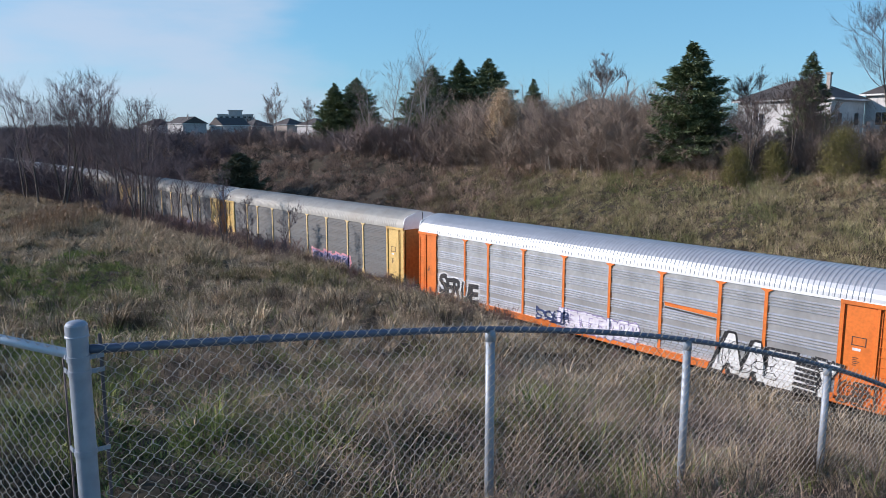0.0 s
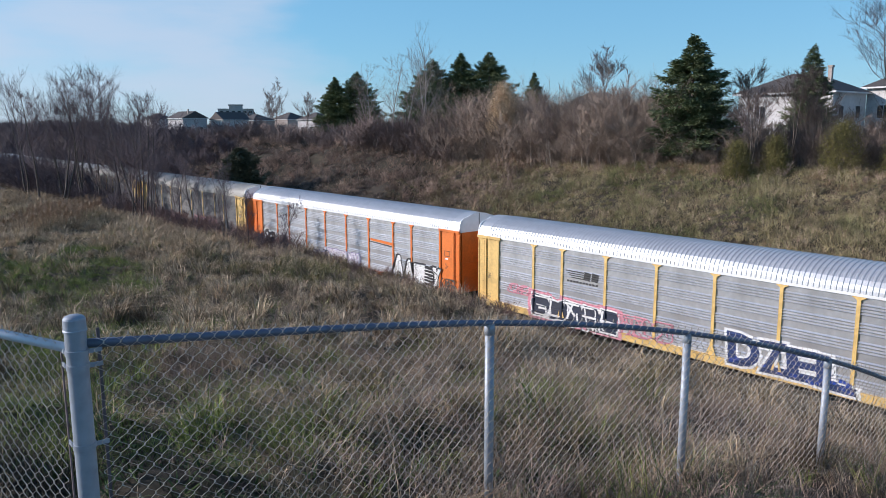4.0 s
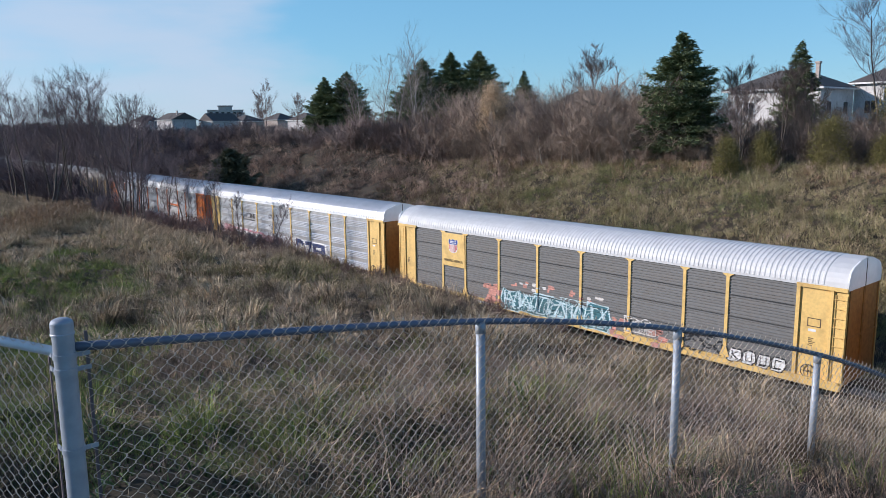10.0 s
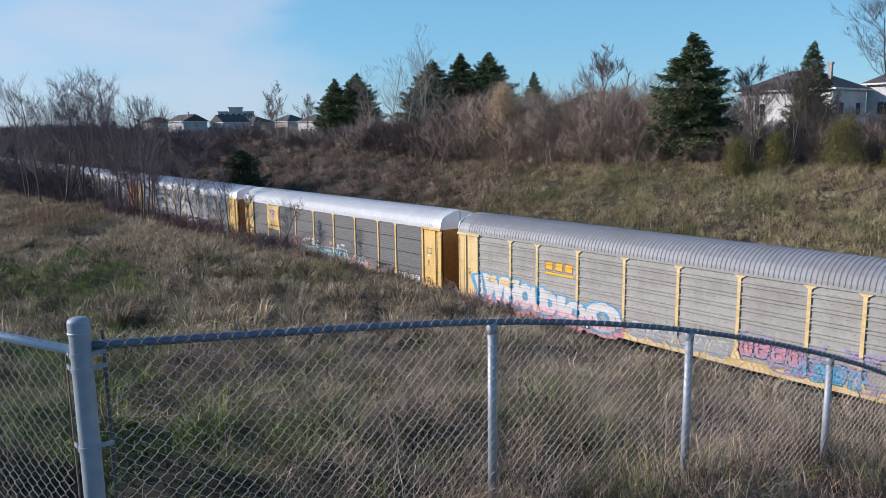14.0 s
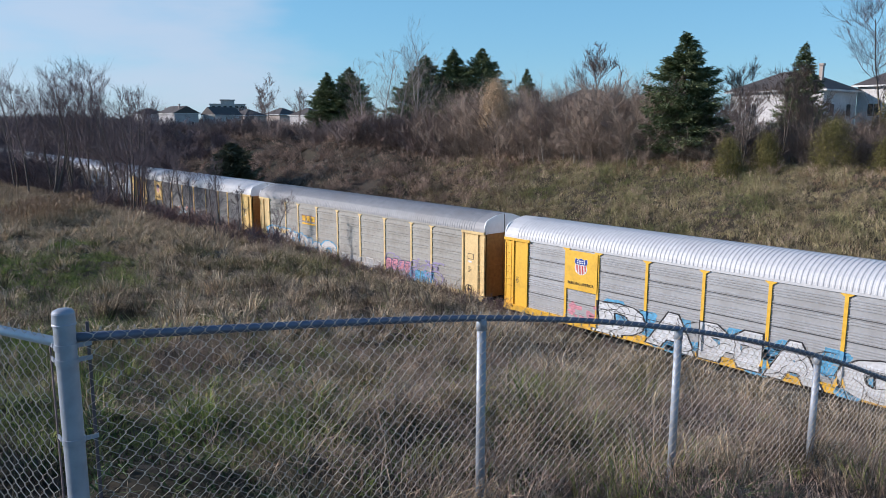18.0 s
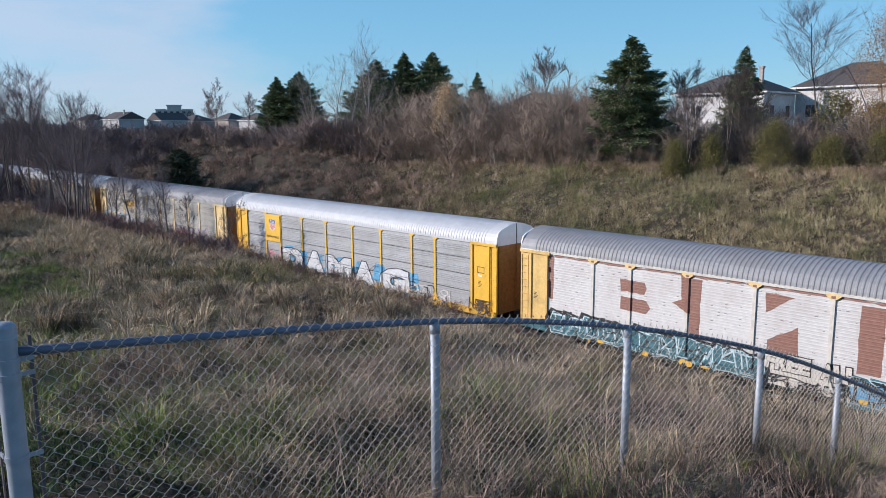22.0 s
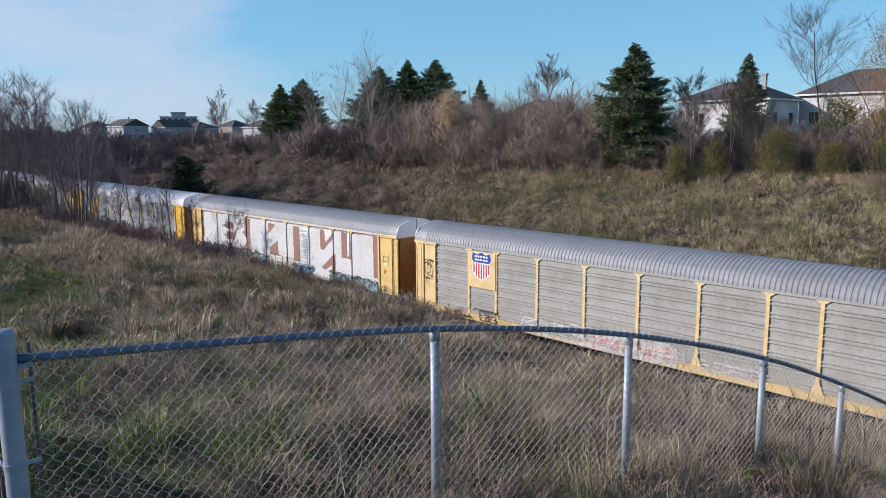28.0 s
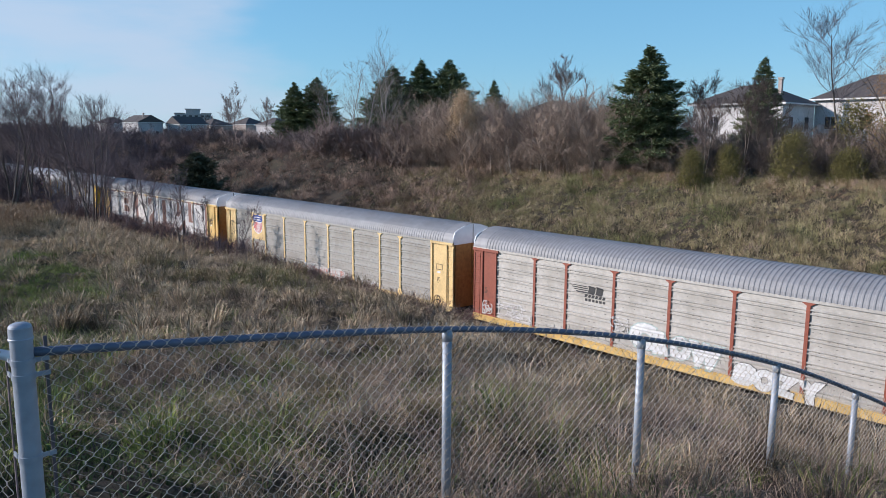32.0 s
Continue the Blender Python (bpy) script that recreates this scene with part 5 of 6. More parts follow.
# ---- plants ----
def blades(rng, x, y, z, h, w, lean, toward, simple=False, bend=0.5):
    """Grass blades as thin bent ribbons of three triangles, or far off as single slivers."""
    n = len(x)
    w = w * np.clip(np.hypot(x, y + 30) / 10, 0.42, 1)
    a, b = toward + rng.normal(0, 0.7, n), rng.uniform(0, math.tau, n)
    d = np.stack([np.cos(a), np.sin(a), 0 * a], -1)
    s = np.stack([np.cos(b), np.sin(b), 0 * b], -1) * (w / 2)[:, None]
    root = np.stack([x, y, z], -1)
    lift = np.stack([0 * h, 0 * h, h], -1)
    mid = root + 0.55 * lift + d * (lean * h * 0.3)[:, None]
    tip = root + lift * (1 - bend * lean * 0.5)[:, None] + d * (lean * h)[:, None]
    if simple:
        return np.stack([root - s, root + s, tip], 1).reshape(-1, 3), np.arange(3 * n).reshape(-1, 3)
    v = np.stack([root - s, root + s, mid - s * 0.8, mid + s * 0.8, tip], 1)
    o = np.arange(n)[:, None] * 5
    t = np.concatenate([o + np.array([[0, 1, 3]]), o + np.array([[0, 3, 2]]), o + np.array([[2, 3, 4]])], 1)
    return v.reshape(-1, 3), t.reshape(-1, 3)


def field(name, label, material, boxes, seed, keep=None):
    """Grass as stuff: boxes of x0, x1, y0, y1, tufts per square metre, blades per tuft, height, width, lean."""
    rng = np.random.default_rng(seed)
    vs, ts, o = [], [], 0
    for x0, x1, y0, y1, dense, per, h, w, lean in boxes:
        n = int((x1 - x0) * (y1 - y0) * dense)
        cx, cy = rng.uniform(x0, x1, n), rng.uniform(y0, y1, n)
        if keep:
            ok = keep(cx, cy, rng)
            cx, cy = cx[ok], cy[ok]
            n = len(cx)
        if not n:
            continue
        swell = np.clip(0.72 + 0.3 * lumps(cx, cy) + 0.25 * drift(cx, cy, 0.5, 1.0), 0.25, 1.5)
        size = np.repeat(rng.uniform(0.5, 1.3, n) * swell, per)
        spread = 0.2 * h + 0.02
        dx, dy = rng.normal(0, spread, n * per), rng.normal(0, spread, n * per)
        x, y = np.repeat(cx, per) + dx * size, np.repeat(cy, per) + dy * size
        hh = h * size * rng.uniform(0.5, 1.15, n * per)
        sway = np.repeat(rng.uniform(0, math.tau, n), per)
        fan = np.where(rng.uniform(0, 1, n * per) < 0.6, np.arctan2(dy, dx), sway)
        v, t = blades(rng, x, y, ground_z(x, y) - 0.03, hh, w * rng.uniform(0.6, 1.3, n * per), lean * rng.uniform(0.2, 1.7, n * per), fan, x0 < -16 or y0 > -19)
        vs.append(v)
        ts.append(t + o)
        o += len(v)
    ob = new(name, fast(name, np.concatenate(vs), np.concatenate(ts), material))
    return tagged(ob, label, "grass", kind="stuff")


def drift(x, y, k, s):
    return np.sin(x * k + s) * np.sin(y * k * 1.3 + 2 * s) + 0.6 * np.sin(x * k * 2.3 + y * k * 1.7 + s)


def clear(x, y):
    """Away from the camera's standing place and the track."""
    return (np.hypot(x, y + 29.94) > 2.4) & (np.abs(y) > 3.0)


GREENS = [(-43, -17.3, 3.2), (-36, -18.8, 2.6), (-28, -16.5, 1.8), (-33, -13.5, 1.6), (-23.5, -24.2, 2.6), (-31, -24, 3.6), (-21, -20.5, 1.6), (-47, -21.5, 6.5), (-39, -20, 3.5), (-38, -23.5, 4.5), (-12.5, -27.4, 2.6), (-18.8, -26.7, 3.4), (-7, -29, 2.9), (-6.2, -27.4, 1.1), (-4.7, -27.4, 0.9), (-9, -25.5, 0.9), (-15.6, -18, 2.0), (-13, -23, 1.1), (-52, -17.5, 3), (-27, -20, 1.6)]


def mossy(x, y):
    """Patches where green grass covers the ground."""
    near = np.zeros(len(x), bool)
    for px, py, pr in GREENS:
        near |= np.hypot(x - px, (y - py) * 1.3) < pr * (0.8 + 0.35 * np.sin(3 * np.arctan2(y - py, x - px) + px))
    return near


def tufted(x, y, r, green=0.3):
    """Grass grows in lumps, and thinly over the green patches."""
    k = r.uniform(0, 1, len(x))
    return clear(x, y) & (k < 0.55 + 0.9 * lumps(x, y)) & (~mossy(x, y) | (k < green))


def mounds(name, label, material, boxes, seed, green=0.3, keep=None):
    """Tussocks as stuff: domes of long blades that arch outwards. Boxes of x0, x1, y0, y1, mounds per square metre, blades each, height, blade width."""
    rng = np.random.default_rng(seed)
    vs, ts, o = [], [], 0
    for x0, x1, y0, y1, dense, per, h, w in boxes:
        n = int((x1 - x0) * (y1 - y0) * dense)
        cx, cy = rng.uniform(x0, x1, n), rng.uniform(y0, y1, n)
        ok = keep(cx, cy, rng) if keep else clear(cx, cy) & (~mossy(cx, cy) | (rng.uniform(0, 1, n) < green))
        cx, cy = cx[ok], cy[ok]
        n = len(cx)
        tall = h * np.clip(rng.lognormal(0, 0.28, n), 0.5, 1.7) * np.clip(0.9 + 0.25 * lumps(cx, cy) + 0.2 * drift(cx, cy, 0.5, 1.0), 0.45, 1.4)
        wind = rng.uniform(0, math.tau, n)
        k = np.repeat(np.arange(n), per)
        m = len(k)
        a = rng.uniform(0, math.tau, m)
        r = 0.36 * tall[k] * np.sqrt(rng.uniform(0, 1, m))
        x, y = cx[k] + r * np.cos(a), cy[k] + r * np.sin(a)
        toward = np.where(rng.uniform(0, 1, m) < 0.3, wind[k], a + rng.normal(0, 0.4, m))
        v, t = blades(rng, x, y, ground_z(x, y) - 0.03, tall[k] * rng.uniform(0.6, 1.2, m), w * rng.uniform(0.6, 1.3, m), rng.uniform(0.3, 1.3, m), toward, x0 < -50 or y0 > 0, 0.75)
        vs.append(v)
        ts.append(t + o)
        o += len(v)
    ob = new(name, fast(name, np.concatenate(vs), np.concatenate(ts), material))
    return tagged(ob, label, "grass", kind="stuff")


field("trodden_grass", "short trodden grass on the bank by the fence", DRY, [
    (-3.2, 6, -34, -25, 50, 9, 0.09, 0.008, 1.2)], 33, lambda x, y, r: r.uniform(0, 1, len(x)) < 0.8)
mounds("dry_grass", "billowing brown and tan dead grass on the near slope", DRY, [
    (-16, 5, -31, -18, 2.7, 70, 0.42, 0.009),
    (-45, 9, -18, -3.6, 1.5, 64, 0.72, 0.022),
    (-45, -16, -36, -18, 1.5, 64, 0.72, 0.024),
    (-110, -45, -40, -3.6, 1.0, 30, 0.7, 0.055)], 1, 0.16)
mounds("tan_tussocks", "tall bleached tussocks of dead grass among brown ones", TUSSOCK, [
    (-16, 5, -31, -18, 0.9, 50, 0.36, 0.008),
    (-45, 9, -18, -3.6, 0.8, 70, 0.78, 0.022),
    (-45, -16, -36, -18, 0.9, 70, 0.78, 0.024),
    (-110, -45, -40, -3.6, 2.8, 30, 0.75, 0.055)], 21, 0.07)
field("distant_grass", "dull dry grass far along the field", DRY, [
    (-230, -110, -40, -3.6, 0.8, 12, 0.8, 0.07, 0.8)], 31, lambda x, y, r: clear(x, y))
# low blades whose dark colour stands in for shade between the tufts
field("dark_thatch", "low thatch coloured dark brown as the shade under the tufts", SCRUB, [
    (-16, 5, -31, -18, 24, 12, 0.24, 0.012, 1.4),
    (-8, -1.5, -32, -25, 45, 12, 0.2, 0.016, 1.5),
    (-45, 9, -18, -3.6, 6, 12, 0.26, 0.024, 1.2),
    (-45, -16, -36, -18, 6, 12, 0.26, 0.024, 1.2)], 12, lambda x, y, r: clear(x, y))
field("matted_straw", "flattened pale straw lying between the tufts", STRAW_GRASS, [
    (-16, 5, -31, -18, 4, 10, 0.26, 0.01, 2.2),
    (-9, -2.2, -31, -24, 22, 12, 0.32, 0.013, 1.7),
    (-45, 9, -18, -3.6, 2, 12, 0.3, 0.02, 2.2),
    (-80, -45, -36, -8, 5, 12, 0.46, 0.034, 1.3),
    (-120, -80, -30, -6, 5, 12, 0.5, 0.045, 1.3)], 11, lambda x, y, r: tufted(x, y, r, 0.3) & (drift(x, y, 0.6, 3.0) > -0.1))


def lush(x, y, r):
    """Where the green grass shows through: a few patches, and thin drifts elsewhere."""
    near = mossy(x, y)
    return clear(x, y) & (near | ((drift(x, y, 0.35, 1.0) + 0.5 * drift(x, y, 1.1, 0.2) > 0.9) & (r.uniform(0, 1, len(x)) < 0.6)))


field("ground_cover", "low dark green weeds creeping over the soil by the fence", COVER, [
    (-10, -2.2, -31.5, -24, 40, 12, 0.17, 0.034, 1.4),
    (-20, -10, -30, -20, 14, 10, 0.2, 0.018, 1.5)], 41, lambda x, y, r: (np.hypot(x, y + 29.94) > 2.4) & (drift(x, y, 0.9, 0.7) > -0.9))
mounds("green_tussocks", "lush green tussocks between the dead grass", GREEN, [
    (-16, 5, -31, -18, 4, 50, 0.42, 0.011),
    (-60, -16, -36, -10, 3, 40, 0.5, 0.026)], 22, 0, lambda x, y, r: clear(x, y) & (mossy(x, y) | (r.uniform(0, 1, len(x)) < 0.14 + 0.12 * drift(x, y, 0.3, 0.5))))
field("green_grass", "low green grass growing through the dead stems", GREEN, [
    (-14, 5, -31, -18, 22, 13, 0.45, 0.011, 0.9),
    (-60, -14, -36, -10, 16, 12, 0.5, 0.022, 0.9),
    (-110, -60, -34, -12, 2.5, 10, 0.4, 0.028, 0.9)], 2, lush)
field("brown_weeds", "tall brown weed stalks along the edge of the track", BROWN, [
    (-80, 9, -8.5, -3.2, 9, 14, 0.85, 0.014, 0.5),
    (-14, 6, -26, -17, 14, 14, 0.45, 0.007, 1.0),
    (-40, 7, -18, -8.5, 8, 14, 0.68, 0.014, 0.7),
    (-200, -80, -9, -3.4, 2, 8, 1.1, 0.04, 0.35)], 3, lambda x, y, r: clear(x, y) & (drift(x, y, 0.5, 0.4) > -0.4))
mounds("bank_tussocks", "olive and tan tussocks all over the far bank", BANK, [
    (-62, 12, 3.3, 24, 3.0, 34, 0.5, 0.025)], 24, 0, lambda x, y, r: clear(x, y) & (r.uniform(0, 1, len(x)) < np.clip((x + 62) / 18, 0.1, 1)))
field("bank_grass", "tan grass on the far bank of the cutting", BANK, [
    (-62, 12, 3.3, 24, 17, 14, 0.55, 0.024, 0.5)], 4, lambda x, y, r: clear(x, y) & (r.uniform(0, 1, len(x)) < np.clip((x + 62) / 18, 0.12, 1)))
field("slope_weeds", "matted brown weeds on the rough far slope", SCRUB, [
    (-62, 6, 3.3, 24, 4, 14, 0.5, 0.02, 0.8),
    (-62, -42, 3.3, 24, 11, 14, 0.45, 0.026, 0.9),
    (-170, -62, 3.3, 26, 7, 14, 0.45, 0.04, 0.9)], 6, lambda x, y, r: clear(x, y))
field("crest_weeds", "rusty red-brown weeds along the crest of the bank", RUSTY, [
    (-60, 8, 18.6, 22.5, 6, 12, 0.85, 0.02, 0.5),
    (-58, 8, 3.6, 19, 0.5, 16, 0.8, 0.02, 0.6)], 14, lambda x, y, r: clear(x, y) & (drift(x, y, 0.4, 1.7) > -0.1))


mounds("slope_tussocks", "rough russet grass and weeds on the far slope", SLOPE, [
    (-150, -44, 3.3, 24, 2.6, 26, 0.55, 0.05)], 25, 0, lambda x, y, r: clear(x, y))


def reeds():
    """A stand of reeds: bent stalks, each with a feathery plume."""
    rng = np.random.default_rng(5)
    n = 650
    x = rng.uniform(-77, -65, n)
    y = -14.6 - 0.45 * (x + 70) + rng.uniform(-2.6, 2.6, n)
    h, a = rng.uniform(1.3, 2.0, n), rng.uniform(0, math.tau, n)
    z = ground_z(x, y)
    v, t = blades(rng, x, y, z, h, np.full(n, 0.022), np.full(n, 0.22), a)
    tips = v.reshape(n, 5, 3)[:, 4]
    vs, ts, o = [v], [t], len(v)
    for k in range(7):
        w = rng.uniform(0.04, 0.08, n)
        p, q = blades(rng, tips[:, 0], tips[:, 1], tips[:, 2] - 0.3 + 0.04 * k, rng.uniform(0.15, 0.3, n), w, np.full(n, 0.9), a, True)
        vs.append(p)
        ts.append(q + o)
        o += len(p)
    ob = new("reeds", fast("reeds", np.concatenate(vs), np.concatenate(ts), REED))
    tagged(ob, "tan feathery reeds standing in the field", "reeds", kind="stuff")


reeds()


class Twigs:
    """Branches as three-sided tapering tubes, gathered in arrays."""

    def __init__(self):
        self.v, self.t = [], []

    def limb(self, pts, r0, r1, sides=3):
        o, m = len(self.v), len(pts)
        a = Vector((1, 0.3, 0.1))
        for i, p in enumerate(pts):
            d = (pts[min(i + 1, m - 1)] - pts[max(i - 1, 0)]).normalized()
            a = (a - d * a.dot(d)).normalized()
            b = d.cross(a)
            r = r0 + (r1 - r0) * i / (m - 1)
            self.v += [tuple(p + (a * math.cos(k * math.tau / sides) + b * math.sin(k * math.tau / sides)) * r) for k in range(sides)]
        for i in range(m - 1):
            for k in range(sides):
                p, q = o + i * sides + k, o + i * sides + (k + 1) % sides
                self.t += [(p, q, q + sides), (p, q + sides, p + sides)]

    def strip(self, pts, w0, w1, rnd):
        """A thin twig as a narrow ribbon."""
        o, m = len(self.v), len(pts)
        d = pts[-1] - pts[0]
        a = d.cross(Vector((rnd.gauss(0, 1), rnd.gauss(0, 1), rnd.gauss(0, 1)))).normalized()
        for i, p in enumerate(pts):
            r = a * (w0 + (w1 - w0) * i / (m - 1))
            self.v += [tuple(p - r), tuple(p + r)]
        for i in range(m - 1):
            k = o + 2 * i
            self.t += [(k, k + 1, k + 3), (k, k + 3, k + 2)]

    def mesh(self, name, material):
        return fast(name, self.v, self.t, material)


def sprout(tw, rnd, p, d, length, r, level, up, fork, thin, fine):
    """A shrub's stem: ribbons that fork into many fine slivers."""
    n = 3 if level > 1 else 2
    pts, q, e = [p.copy()], p.copy(), d.copy()
    for i in range(n):
        e = (e + Vector((rnd.gauss(0, 0.2), rnd.gauss(0, 0.2), rnd.gauss(0, 0.12) + up * 0.12))).normalized()
        q = q + e * (length / n)
        pts.append(q.copy())
    tw.strip(pts, r, max(r * 0.4, thin), rnd)
    for k in range(fork if level > 1 else fine):
        s = rnd.uniform(0.2, 1.0)
        i = min(int(s * n), n - 1)
        at = pts[i].lerp(pts[i + 1], s * n - i)
        side = Vector((rnd.gauss(0, 1), rnd.gauss(0, 1), rnd.gauss(0, 0.5))).normalized()
        way = (e * rnd.uniform(0.4, 1.0) + side * rnd.uniform(0.4, 1.0) + Vector((0, 0, up * 0.5))).normalized()
        ln = length * rnd.uniform(0.4, 0.75)
        if level > 1:
            sprout(tw, rnd, at, way, ln, max(r * 0.5, thin), level - 1, up, fork, thin, fine)
        else:
            c = way.orthogonal().normalized() * thin
            o = len(tw.v)
            tw.v += [tuple(at - c), tuple(at + c), tuple(at + way * ln)]
            tw.t.append((o, o + 1, o + 2))


def grow(tw, rnd, p, d, length, r, level, up=0.25, fork=4, thin=0.004, wide=1.0):
    """A limb with side limbs, recursively; the last twigs are single slivers."""
    if level <= 0:
        e = (d + Vector((rnd.gauss(0, 0.2), rnd.gauss(0, 0.2), rnd.gauss(0, 0.2)))).normalized()
        s = e.orthogonal().normalized() * thin * 0.7
        o = len(tw.v)
        tw.v += [tuple(p - s), tuple(p + s), tuple(p + e * length * 1.5)]
        tw.t.append((o, o + 1, o + 2))
        return
    n = 4 if level > 1 else 2
    pts = [p.copy()]
    q, e = p.copy(), d.copy()
    for i in range(n):
        e = (e + Vector((rnd.gauss(0, 0.16), rnd.gauss(0, 0.16), rnd.gauss(0, 0.1) + up * 0.12))).normalized()
        q = q + e * (length / n)
        pts.append(q.copy())
    tw.limb(pts, r, max(r * 0.35, thin), 5 if r > 0.06 else 3)
    for k in range(fork + (2 if level == 1 else 0)):
        s = rnd.uniform(0.25, 1.0)
        i = min(int(s * n), n - 1)
        at = pts[i].lerp(pts[i + 1], s * n - i)
        side = Vector((rnd.gauss(0, 1), rnd.gauss(0, 1), rnd.gauss(0, 0.4))).normalized()
        way = (e * rnd.uniform(0.4, 1.0) + side * rnd.uniform(0.5, 1.0) * wide + Vector((0, 0, up * 0.6))).normalized()
        grow(tw, rnd, at, way, length * rnd.uniform(0.42, 0.75), max(r * 0.45 * (1.2 - 0.5 * s), thin), level - 1, up, fork, thin, wide)


def bare_tree(x, y, h, seed, label, bark=None, wide=0.55, stems=1, name="bare_tree", level=4, thick=0.012, fork=4, twig=None, up=0.35):
    rnd = random.Random(seed)
    z = float(ground_z(x, y))
    tree = thing(name, label, "tree")
    tree.location = (x, y, z)
    trunk, crown = Twigs(), Twigs()
    for s in range(stems):
        base = Vector((rnd.gauss(0, 0.25), rnd.gauss(0, 0.25), -0.1)) if stems > 1 else Vector((0, 0, -0.1))
        d = Vector((rnd.gauss(0, 0.1), rnd.gauss(0, 0.1), 1)).normalized()
        pts, q = [base.copy()], base.copy()
        for i in range(7):
            d = (d + Vector((rnd.gauss(0, 0.06), rnd.gauss(0, 0.06), 0.06))).normalized()
            q = q + d * h * 0.135 * rnd.uniform(0.9, 1.1)
            pts.append(q.copy())
        r = h * 0.008 + 0.015
        trunk.limb(pts, r, r * 0.25, 7)
        for k in range(int(13 / stems + 5)):
            u = rnd.uniform(0.22, 1.0)
            i = min(int(u * 7), 6)
            at = pts[i].lerp(pts[i + 1], u * 7 - i)
            a = rnd.uniform(0, math.tau)
            way = Vector((math.cos(a) * wide, math.sin(a) * wide, 0.75)).normalized()
            grow(crown, rnd, at, way, h * (0.36 - 0.2 * u) * rnd.uniform(0.8, 1.2), r * 0.42 * (1.1 - 0.6 * u), level - 1, up, fork, thick, 0.62)
    for nm, tw, ma in (("trunk", trunk, bark or BARK), ("crown", crown, twig or TWIG)):
        ob = new(nm, tw.mesh(nm, ma))
        ob.parent = tree
    return tree


def spruce(x, y, h, w, seed, label, base=None, name="spruce_tree", ragged=0.34, low=0.04, rise=-0.12, needles=None, spray=1.0):
    """A conifer: tapered trunk, whorls of drooping boughs set with needle sprays."""
    rng = np.random.default_rng(seed)
    z = float(ground_z(x, y)) if base is None else base
    tree = thing(name, label, "tree")
    tree.location = (x, y, z)
    part("trunk", Geo().tube([(0, 0, -0.2), (0, 0, h * 0.5), (0, 0, h * 0.97)], [0.02 * h + 0.03, 0.012 * h, 0.008], 8), BARK, tree)
    boughs = int(h * 54)
    u = low + (1 - low) * rng.uniform(0, 1, boughs) ** 1.15
    reach = 0.5 * w * np.interp(u, [0, 0.15, 0.36, 0.59, 0.81, 0.93, 1], [0.82, 0.98, 0.97, 0.8, 0.44, 0.17, 0.02]) * (1 + rng.uniform(-1.3 * ragged, ragged * 0.6, boughs))
    lobes = rng.uniform(0, math.tau, 3)
    a = rng.uniform(0, math.tau, boughs)
    reach *= 0.9 + 0.13 * np.sin(2 * a + lobes[0] + 5 * u) + 0.1 * np.sin(3 * a + lobes[1] + 9 * u)
    tilt = rng.normal(rise, 0.14, boughs)
    per = np.clip((reach * 60).astype(int), 12, 260)
    k = np.repeat(np.arange(boughs), per)
    n = len(k)
    s = rng.uniform(0.05, 1.0, n) ** 0.65
    r = reach[k] * s
    fan = a[k] + rng.normal(0, 0.17, n) * (1.1 - 0.5 * s)
    p = np.stack([np.cos(fan) * r, np.sin(fan) * r, u[k] * h + tilt[k] * r - 0.12 * r + 0.22 * r * s * s], -1) + rng.normal(0, 0.05, (n, 3)) * (1, 1, 1.5)
    ln = rng.uniform(0.14, 0.34, n) * (0.8 + 0.04 * w) * spray
    b = a[k] + rng.normal(0, 0.5, n)
    d = np.stack([np.cos(b), np.sin(b), rng.uniform(-0.5, 0.55, n)], -1) * ln[:, None]
    q = np.stack([-np.sin(b), np.cos(b), rng.normal(0, 0.6, n)], -1) * (ln * 0.1)[:, None]
    v = np.stack([p - q, p + q, p + d + q * 0.3, p + d * 0.5 - q * 1.4], 1).reshape(-1, 3)
    o = np.arange(n)[:, None] * 4
    t = np.concatenate([o + np.array([[0, 1, 2]]), o + np.array([[0, 2, 3]])], 1).reshape(-1, 3)
    crown = new("crown", fast("crown", v, t, needles or NEEDLE))
    crown.parent = tree
    return tree


